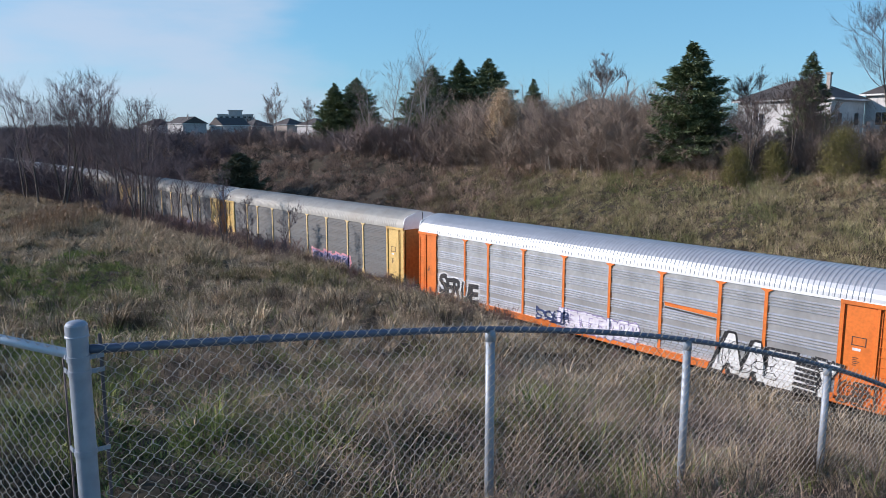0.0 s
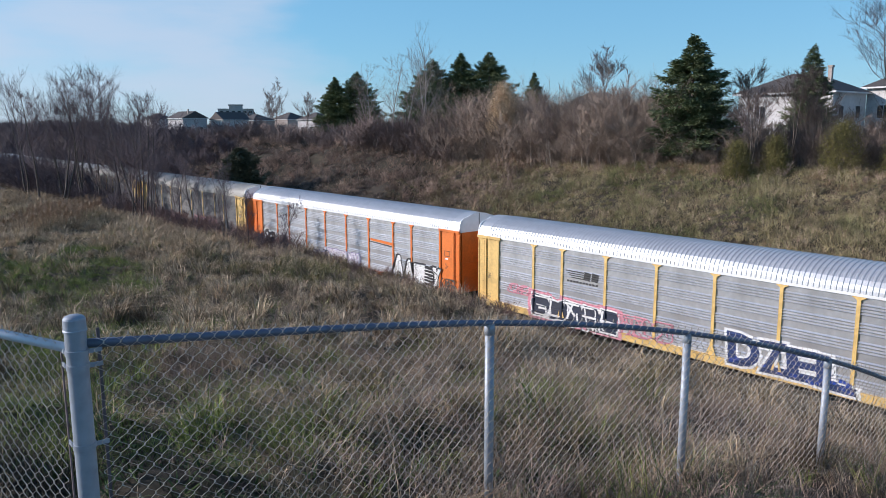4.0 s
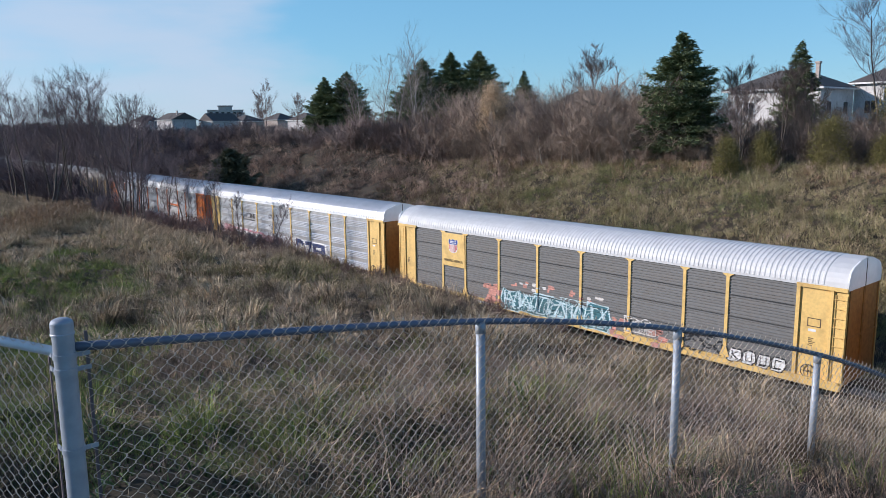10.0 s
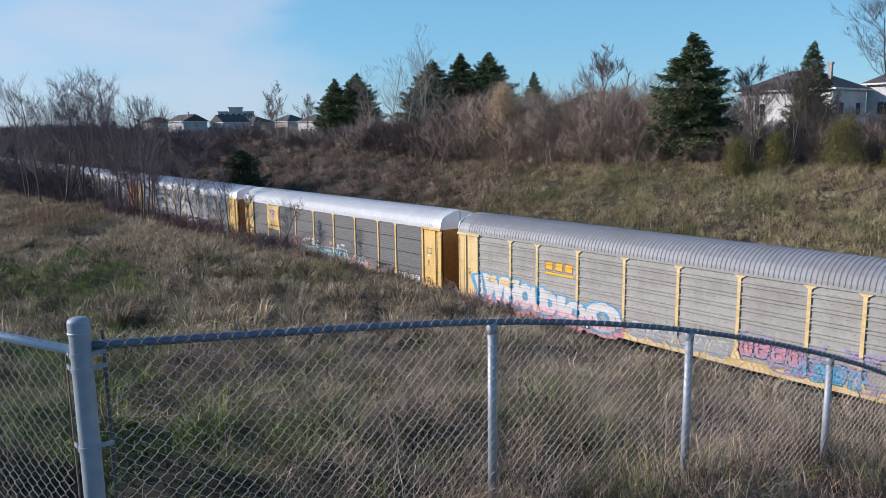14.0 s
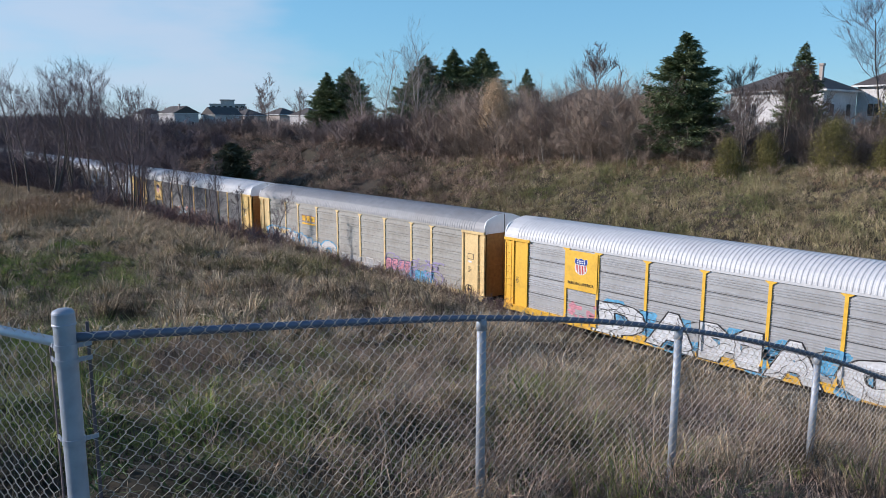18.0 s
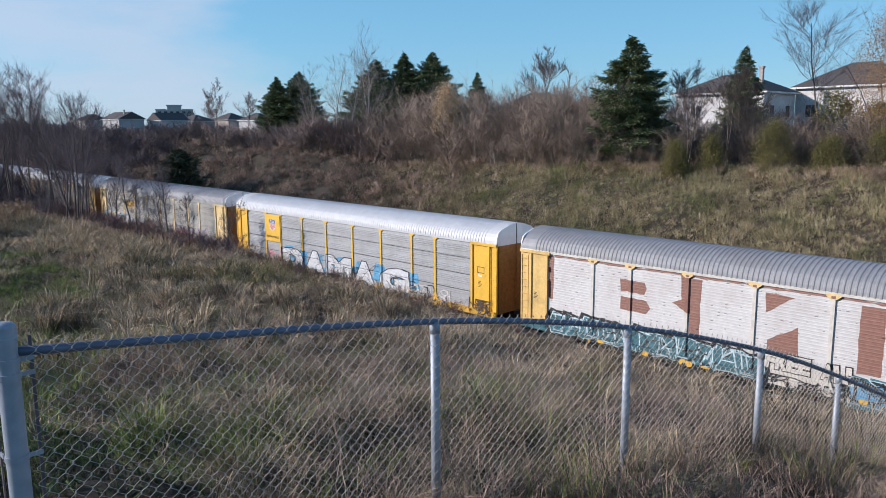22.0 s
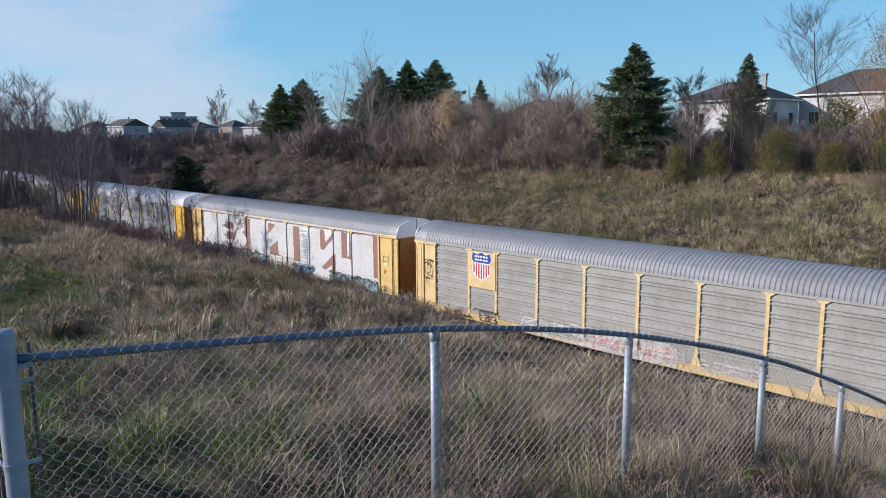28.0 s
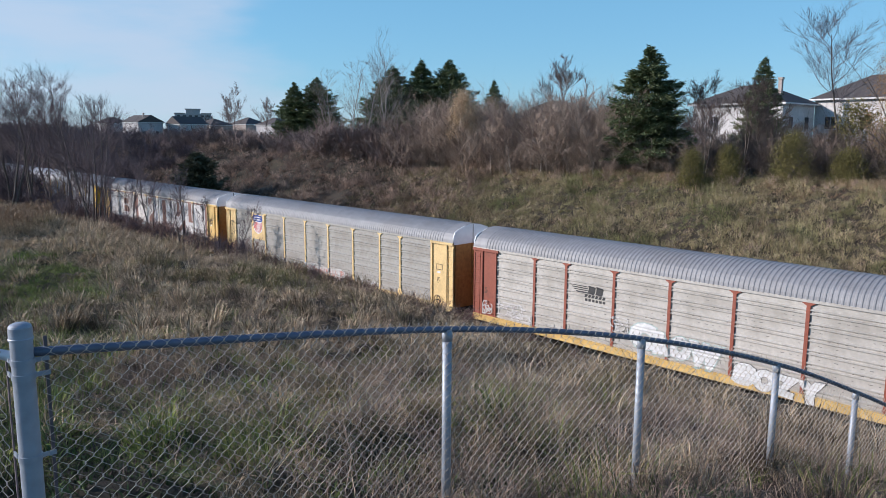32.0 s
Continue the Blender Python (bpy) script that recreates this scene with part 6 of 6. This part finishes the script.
def leafy(x, y, h, w, seed, label, material, count, name="cedar_shrub", leaf=0.11, cone=0.6, bare=0.0):
    """A leafy shrub or tree: stems and a loose, uneven crown of small leaves."""
    rng, rnd = np.random.default_rng(seed), random.Random(seed)
    tree = thing(name, label, "shrub" if h < 5 else "tree")
    tree.location = (x, y, float(ground_z(x, y)))
    tw = Twigs()
    for k in range(6 if h < 5 else 4):
        a = rnd.uniform(0, math.tau)
        grow(tw, rnd, Vector((0, 0, -0.1)), Vector((0.3 * math.cos(a), 0.3 * math.sin(a), 1)).normalized(), h * 0.75, 0.006 * h, 2, 0.3, 4, 0.006)
    ob = new("branchwork", tw.mesh("branchwork", BARK))
    ob.parent = tree
    puffs = max(14, int(count / 60))
    u = rng.uniform(bare, 1, puffs) ** 0.9
    a = rng.uniform(0, math.tau, puffs)
    rad = 0.5 * w * (1 - cone * u) * np.sqrt(rng.uniform(0.1, 1, puffs)) * np.clip(4 * (1.06 - u), 0, 1)
    centre = np.stack([np.cos(a) * rad, np.sin(a) * rad, u * h * 0.95 + 0.05], -1)
    which = rng.integers(0, puffs, count)
    p = centre[which] + rng.normal(0, 0.085 * w + 0.05, (count, 3))
    p[:, 2] = np.clip(p[:, 2], 0.03, None)
    d = rng.normal(0, 1, (count, 3))
    d /= np.linalg.norm(d, axis=1)[:, None]
    e = np.cross(d, rng.normal(0, 1, (count, 3)))
    e /= np.linalg.norm(e, axis=1)[:, None]
    s = leaf * rng.uniform(0.6, 1.4, (count, 1))
    v = np.stack([p - d * s * 0.5, p + e * s * 0.35, p + d * s * 0.5, p - e * s * 0.35], 1).reshape(-1, 3)
    o = np.arange(count)[:, None] * 4
    t = np.concatenate([o + np.array([[0, 1, 2]]), o + np.array([[0, 2, 3]])], 1).reshape(-1, 3)
    ob = new("crown", fast("crown", v, t, material))
    ob.parent = tree
    return tree


def thicket(name, label, places, material, seed, kinds=7, stems=7, level=3, thick=0.002, flare=0.8, fork=4, fine=9, loose=1.0):
    """Many bare shrubs as one mass: rows of x, y, height."""
    rnd = random.Random(seed)
    protos = []
    for k in range(kinds):
        tw = Twigs()
        for s in range(stems):
            a = rnd.uniform(0, math.tau)
            d = Vector((flare * rnd.random() * math.cos(a), flare * rnd.random() * math.sin(a), 1)).normalized()
            base = Vector((rnd.gauss(0, 0.14 * loose), rnd.gauss(0, 0.14 * loose), -0.02))
            sprout(tw, rnd, base, d, rnd.uniform(0.45, 0.75), 0.0034, level, 0.45, fork, thick, fine)
        protos.append((np.array(tw.v), np.array(tw.t)))
    vs, ts, o = [], [], 0
    for x, y, h in places:
        v, t = protos[rnd.randrange(kinds)]
        a = rnd.uniform(0, math.tau)
        c, s = math.cos(a), math.sin(a)
        w = h * rnd.uniform(0.75, 1.1)
        q = np.stack([(v[:, 0] * c - v[:, 1] * s) * w, (v[:, 0] * s + v[:, 1] * c) * w, v[:, 2] * h], -1)
        q += (x, y, float(ground_z(x, y)) - 0.05)
        vs.append(q)
        ts.append(t + o)
        o += len(q)
    ob = new(name, fast(name, np.concatenate(vs), np.concatenate(ts), material))
    return tagged(ob, label, "shrubs", kind="stuff")


def scatter(seed, n, x0, x1, y0, y1, h0, h1):
    rnd = random.Random(seed)
    return [(rnd.uniform(x0, x1), rnd.uniform(y0, y1), rnd.uniform(h0, h1)) for _ in range(n)]


# conifers on the far bank
spruce(-32.6, 22.8, 10.1, 7.6, 1, "broad dark green spruce on top of the grassy bank", low=0.13)
spruce(-29.3, 35.8, 9.8, 4.4, 2, "slim ragged spruce standing before a house")
spruce(-73.6, 30.1, 10.8, 11.5, 3, "dark spruce in a group above the thicket")
spruce(-71.3, 32.9, 11.9, 9.0, 4, "tall narrow spruce in a group above the thicket")
spruce(-68.9, 35.5, 11.9, 10.5, 5, "tall dark spruce in a group above the thicket")
spruce(-93.4, 28.2, 9.6, 7.0, 6, "small dark spruce beside a larger one")
spruce(-91.7, 30.8, 10.6, 9.4, 7, "dense dark spruce beside bare birches")
spruce(-80.5, 7.2, 6.3, 4.8, 8, "dark bushy juniper at the foot of the bank", None, "juniper", 0.5, 0.02, 0.5, JUNIPER, 1.9)
spruce(-75.2, 50.4, 10.3, 5.0, 9, "distant dark conifer crown behind the thicket")
# broadleaved trees behind the bank
bare_tree(-22.8, 36.2, 11.8, 11, "tall bare tree with a wide fan of twigs before a house", None, 0.85, 1, "bare_tree", 4, 0.007, 5, GREY_TWIG, 0.2)
leafy(-15.6, 29.9, 11.2, 6.6, 12, "tall tree with rusty autumn leaves", AUTUMN, 30000, "autumn_tree", 0.085, 0.25, 0.15)
leafy(-50.8, 20.2, 7.3, 3.4, 13, "small tree holding pale yellow-tan leaves", plant("tan_leaves", [(0.46, 0.32, 0.19), (0.58, 0.43, 0.27), (0.68, 0.53, 0.36)]), 8000, "tan_leaved_tree", 0.12, 0.35, 0.42)
for i, (x, y, h) in enumerate([(-47.3, 20.3, 5.6), (-45.6, 20.6, 6.0), (-44.6, 20.2, 5.2), (-42.9, 20.7, 5.8), (-41.4, 20.4, 5.0)]):
    bare_tree(x, y, h, 140 + i, "slim pale-barked sapling before the thicket", PALE_BARK, 0.4, 1, "birch_sapling", 3, 0.008, 4)
for i, (x, y, h, w) in enumerate([(-26.7, 19.3, 2.5, 2.2), (-24.5, 20.4, 2.6, 2.2), (-20.5, 21.1, 3.2, 2.9), (-14.3, 23.1, 2.6, 3.2), (-17.2, 22.0, 2.3, 2.6)]):
    leafy(x, y, h, w, 20 + i, "yellow-green cedar bush on the edge of the bank", CEDAR, 12000, "cedar_shrub", 0.07, 0.6)
leafy(-20.5, 32.8, 5.6, 4.2, 27, "olive-green leafy shrub before a house", CEDAR, 7000, "leafy_shrub", 0.13, 0.4)
leafy(-16.8, 30.2, 4.6, 4.0, 28, "olive-green leafy shrub behind the bank", CEDAR, 6000, "leafy_shrub", 0.13, 0.4)
for i, (x, y, h) in enumerate([(-69.5, 20.8, 9.6), (-68.0, 21.6, 10.4), (-66.5, 22.6, 12.3), (-65.6, 23.4, 10.8), (-78.0, 24.0, 9.0), (-79.5, 25.0, 8.2)]):
    bare_tree(x, y, h, 30 + i, "slender bare pale-barked tree on the bank", PALE_BARK, 0.5, 1, "birch_tree", 4, 0.005, 3, PALE_TWIG, 0.2)
bare_tree(-54.0, 42.1, 11.0, 37, "bare rounded tree crown behind the thicket", None, 0.8, 1, "bare_tree", 4, 0.02)
bare_tree(-26.3, 21.0, 5.6, 38, "twisted bare crab tree beside cedar bushes", None, 1.0, 2, "bare_tree", 4, 0.01)
for i, (x, y, h) in enumerate([(-25.6, 24.5, 6.4), (-23.4, 25.0, 5.8), (-29.5, 25.5, 6.8)]):
    bare_tree(x, y, h, 180 + i, "low bare tree with dense dark twigs before a house", None, 1.0, 2, "bare_tree", 4, 0.008, 5, GARDEN)
# trees on the near side by the track
for i, (x, y, h) in enumerate([(-97, -10.4, 13.5), (-95.5, -8.2, 14.0), (-92.5, -6.6, 13.6), (-90, -5.6, 13.8), (-84, -5.0, 13.6), (-75.5, -5.8, 11.0), (-88, -6.2, 12.0), (-106, -10, 13), (-100, -7, 12.5), (-80, -5.2, 11.5), (-73.2, -6.0, 9.6)]):
    bare_tree(x, y, h, 50 + i, "tall bare grey tree beside the railway", None, 0.8, 1 + i % 3, "bare_tree", 4, 0.009, 4, DARK_TWIG, 0.3)
for i, (x, y, h) in enumerate([(-60.5, -6.2, 4.6), (-52, -5.6, 3.6), (-70, -6.5, 5.2), (-66, -5.8, 3.8), (-75, -6.8, 6.2), (-47, -5.4, 3.4), (-72.5, -5.2, 5.4), (-57, -5.0, 5.4), (-63.5, -5.2, 6.0), (-68.4, -4.8, 6.4), (-54.2, -6.4, 4.6), (-78, -5.6, 7)]):
    bare_tree(x, y, h, 160 + i, "small bare sapling beside the railway", None, 0.5, 1, "bare_sapling", 4, 0.006, 3, DARK_TWIG)
bare_tree(-86, -5.4, 6.0, 61, "dark bare tree with low spreading branches", None, 1.1, 2, "bare_tree", 4, 0.016)
for i, (x, h) in enumerate([(-176, 8.5), (-186, 7.5), (-236, 9)]):
    bare_tree(x, 62 + i * 14, h + 3, 65 + i, "distant bare tree between houses", None, 0.5, 1, "bare_tree", 4, 0.018)
# thickets
thicket("bank_thicket", "dense grey-brown bare shrubs on top of the bank", scatter(1, 300, -61, -34, 20.8, 28, 3.8, 6.7) + scatter(11, 190, -60, -28, 20.6, 23.5, 1.6, 3.4), RUSSET, 1, 7, 7, 3, 0.0018, 0.8, 4, 11)
thicket("garden_brush", "dark brown bare shrubs along the gardens behind the bank", scatter(2, 110, -42, -10, 26, 37, 2.4, 4.6) + scatter(21, 60, -34, -10, 22.5, 27.5, 2.0, 3.9), GARDEN, 11, 6, 8, 2, 0.0035, 0.8, 5, 12)
thicket("far_thicket", "brown bare brush along the far bank", scatter(3, 150, -125, -60, 20, 29, 2.0, 3.6) + scatter(31, 60, -75, -58, 20, 25, 3.0, 5.0) + scatter(4, 200, -210, -110, 14, 42, 1.3, 2.5), TWIG, 2, 6, 9, 2, 0.006, 0.9, 5, 12)
thicket("slope_brush", "low russet brush on the far slope", scatter(5, 800, -150, -46, 4.5, 21, 0.7, 1.9) + scatter(51, 14, -44, -10, 6, 18, 0.5, 1.0) + scatter(52, 110, -60, -10, 19.3, 22.5, 0.7, 1.4), SLOPE, 3, 5, 8, 2, 0.006, 1.1, 3, 9)
thicket("dark_slope_brush", "dark purple-brown brush on the shaded far slope", scatter(41, 420, -240, -104, 4.5, 24, 1.8, 3.8) + scatter(42, 260, -430, -220, 4.5, 40, 3.0, 5.5), DARK_TWIG, 9, 6, 10, 2, 0.006, 0.9, 5, 12)
thicket("track_brush", "dark bare brush on the near side of the track", scatter(6, 110, -150, -74, -7.6, -4.5, 1.2, 3.2) + scatter(61, 40, -76, -46, -6.5, -3.8, 0.8, 1.6) + scatter(62, 240, -215, -102, -8.2, -4.6, 3.0, 6.0), DARK_TWIG, 4, 6, 10, 2, 0.005, 0.8, 5, 12)
thicket("verge_brush", "reddish brown brush along the edge of the field by the track", scatter(7, 330, -80, -14, -6.4, -3.8, 0.4, 1.0) + scatter(71, 70, -82, -46, -6.2, -3.8, 0.9, 1.8), VERGE, 6, 6, 10, 2, 0.005, 0.8, 4, 12)
thicket("field_stalks", "brittle brown weed stalks all through the dead grass", [q for q in scatter(91, 5200, -17, 6, -27.5, -12, 0.28, 0.62) + scatter(92, 2200, -48, -14, -26, -6, 0.35, 0.75) if clear(np.array([q[0]]), np.array([q[1]]))[0]], STALK, 7, 9, 9, 1, 0.0045, 1.3, 0, 5, 2.6)
thicket("bank_stalks", "tall dead weed stalks standing on the far bank", scatter(93, 2400, -58, 8, 4, 22, 0.5, 1.1), BANK_STALK, 8, 7, 8, 1, 0.007, 0.5, 0, 4, 2.5)
thicket("distant_woods", "distant grey-brown bare woods on the horizon", scatter(8, 110, -260, -150, 40, 52, 0.8, 1.8) + scatter(81, 120, -760, -280, 60, 260, 5, 8) + scatter(9, 150, -900, -160, -140, -25, 4, 9), TWIG, 5, 4, 9, 2, 0.02, 0.8, 5, 9)


# ---- houses ----
def house(x, y, turn, w, d, walls, roof_h, wall_mat, label, floors=2, hip=True, chimney=False, base=None, garage=False):
    """A house on a w by d plan: walls, overhanging roof, windows with frames; turn in degrees."""
    z = float(ground_z(x, y)) if base is None else base
    h = thing("house", label, "house")
    h.matrix_basis = pose(x, y, z, 0, 0, turn)
    part("wall", Geo().box(-w / 2, w / 2, -d / 2, d / 2, -0.6, walls), wall_mat, h)
    o = 0.45
    a, b = w / 2 + o, d / 2 + o
    r = max(a - b, 0.3) if hip else a
    roof = Geo().add([(-a, -b, walls), (a, -b, walls), (a, b, walls), (-a, b, walls), (-r, 0, walls + roof_h), (r, 0, walls + roof_h)],
                     [(0, 1, 5, 4), (2, 3, 4, 5), (1, 2, 5), (3, 0, 4), (0, 3, 2, 1)])
    top = part("roof", roof, SHINGLE, h)
    part("eave_trim", Geo().box(-a, a, -b, -b + 0.1, walls - 0.16, walls - 0.003).box(-a, a, b - 0.1, b, walls - 0.16, walls - 0.003).box(-a, -a + 0.1, -b + 0.1, b - 0.1, walls - 0.16, walls - 0.003).box(a - 0.1, a, -b + 0.1, b - 0.1, walls - 0.16, walls - 0.003), TRIM, h)
    if chimney:
        part("chimney", Geo().box(w * 0.33, w * 0.33 + 0.34, -d * 0.2, -d * 0.2 + 0.34, walls + 0.2, walls + roof_h + 0.45).box(w * 0.33 - 0.06, w * 0.33 + 0.4, -d * 0.2 - 0.06, -d * 0.2 + 0.4, walls + roof_h + 0.35, walls + roof_h + 0.55), TAN_BRICK, top, "brick chimney")
    n = max(2, int(w / 3.2))
    for f in range(floors):
        for i in range(n):
            cx, cz = -w / 2 + (i + 0.5) * w / n, 1.5 + f * 2.8
            if cz + 0.7 > walls:
                continue
            win = part("window", Geo().box(cx - 0.62, cx + 0.62, -d / 2 - 0.05, -d / 2 + 0.02, cz - 0.7, cz + 0.7), TRIM, h)
            for s in (-0.29, 0.29):
                part("pane", Geo().box(cx + s - 0.25, cx + s + 0.25, -d / 2 - 0.07, -d / 2 - 0.052, cz - 0.6, cz + 0.6), GLASS, win)
        for i in range(2):
            cy, cz = -d / 4 + i * d / 2, 1.5 + f * 2.8
            if cz + 0.7 > walls:
                continue
            win = part("window", Geo().box(w / 2 - 0.02, w / 2 + 0.05, cy - 0.5, cy + 0.5, cz - 0.65, cz + 0.65), TRIM, h)
            part("pane", Geo().box(w / 2 + 0.052, w / 2 + 0.07, cy - 0.42, cy + 0.42, cz - 0.56, cz + 0.56), GLASS, win)
    return h


house(-35.0, 46.5, -2, 9.4, 7.0, 6.2, 1.95, SIDING, "two-storey white house with a brown hip roof and brick chimney", chimney=True)
house(-25.0, 53.5, -4, 10.0, 7.5, 6.7, 2.4, SIDING, "two-storey pale house with a brown shingled hip roof")
house(-199, 87, 8, 8.6, 7.4, 4.2, 2.2, FAR_WALL, "distant white house with a grey hip roof")
house(-221, 90, 6, 9.0, 7.8, 4.5, 2.2, TAN_BRICK, "distant tan brick house with a dark roof")
house(-223, 79, 8, 9.2, 7.8, 4.2, 2.0, TAN_BRICK, "distant brick house with a dark hip roof")
house(-209, 64, 98, 8.4, 6.6, 4.1, 2.2, FAR_WALL, "distant white gabled house with a brown roof", hip=False)
house(-216, 54, 6, 9.2, 7.4, 4.6, 2.0, FAR_WALL, "distant white house with a red-brown roof", hip=False, chimney=True)
house(-246, 56, 5, 9.0, 7.4, 4.6, 2.0, FAR_WALL, "distant white house among bare trees")
house(-228, 108, 22, 10.7, 7.4, 4.5, 2.0, TAN_BRICK, "distant brick house with a dark hip roof")
house(-152, 92, 50, 12.0, 9.0, 5.0, 2.6, TAN_BRICK, "brick house half hidden behind birches")
house(-76, 66, 35, 12.0, 9.0, 5.4, 2.6, TAN_BRICK, "house roof half hidden behind the thicket")


def apartment_block():
    b = thing("apartment_block", "distant pale concrete apartment block with a stepped roof", "building")
    b.matrix_basis = pose(-545, 220, 9, 0, 0, 66)
    part("wall", Geo().box(-13, 13, -9, 9, -2, 15.5).box(-5, 5, -6, 6, 15.5, 18.5), CONCRETE, b)
    part("roof", Geo().box(-5.6, 5.6, -6.6, 6.6, 18.52, 19.2).box(-13.4, -5.6, -9.4, 9.4, 15.52, 16.0).box(5.6, 13.4, -9.4, 9.4, 15.52, 16.0), CONCRETE, b)
    for f in range(5):
        for i in range(6):
            part("window", Geo().box(-11.5 + i * 4.2, -9.2 + i * 4.2, -9.08, -8.98, 1.2 + f * 2.9, 2.7 + f * 2.9), GLASS, b)


apartment_block()


def back_fence():
    """The garden fence behind the cedar bushes."""
    fence = thing("garden_fence", "weathered grey wooden garden fence behind bushes", "fence")
    for i in range(11):
        x, y = -33 + i * 2.2, 25.2 + i * 0.45
        z = float(ground_z(x, y))
        part("post", Geo().box(x - 0.06, x + 0.06, y - 0.06, y + 0.06, z - 0.2, z + 1.75), WOOD, fence)
        if i < 10:
            for k in range(9):
                u = (k + 0.5) / 9
                px, py = x + 2.2 * u, y + 0.45 * u
                part("board", Geo().box(px - 0.1, px + 0.1, py - 0.09, py - 0.06, z + 0.1, z + 1.6), WOOD, fence)


back_fence()


def motions():
    for k, car in CARS.items():
        rows = []
        for t in range(0, 33, 2):
            s = t - 16
            rows.append((t, pose(-15.92 + 28.6 * (k - 5) - 5.999 * s - 0.00692 * s * s, 0, 0)))
        walk(car, rows)


motions()
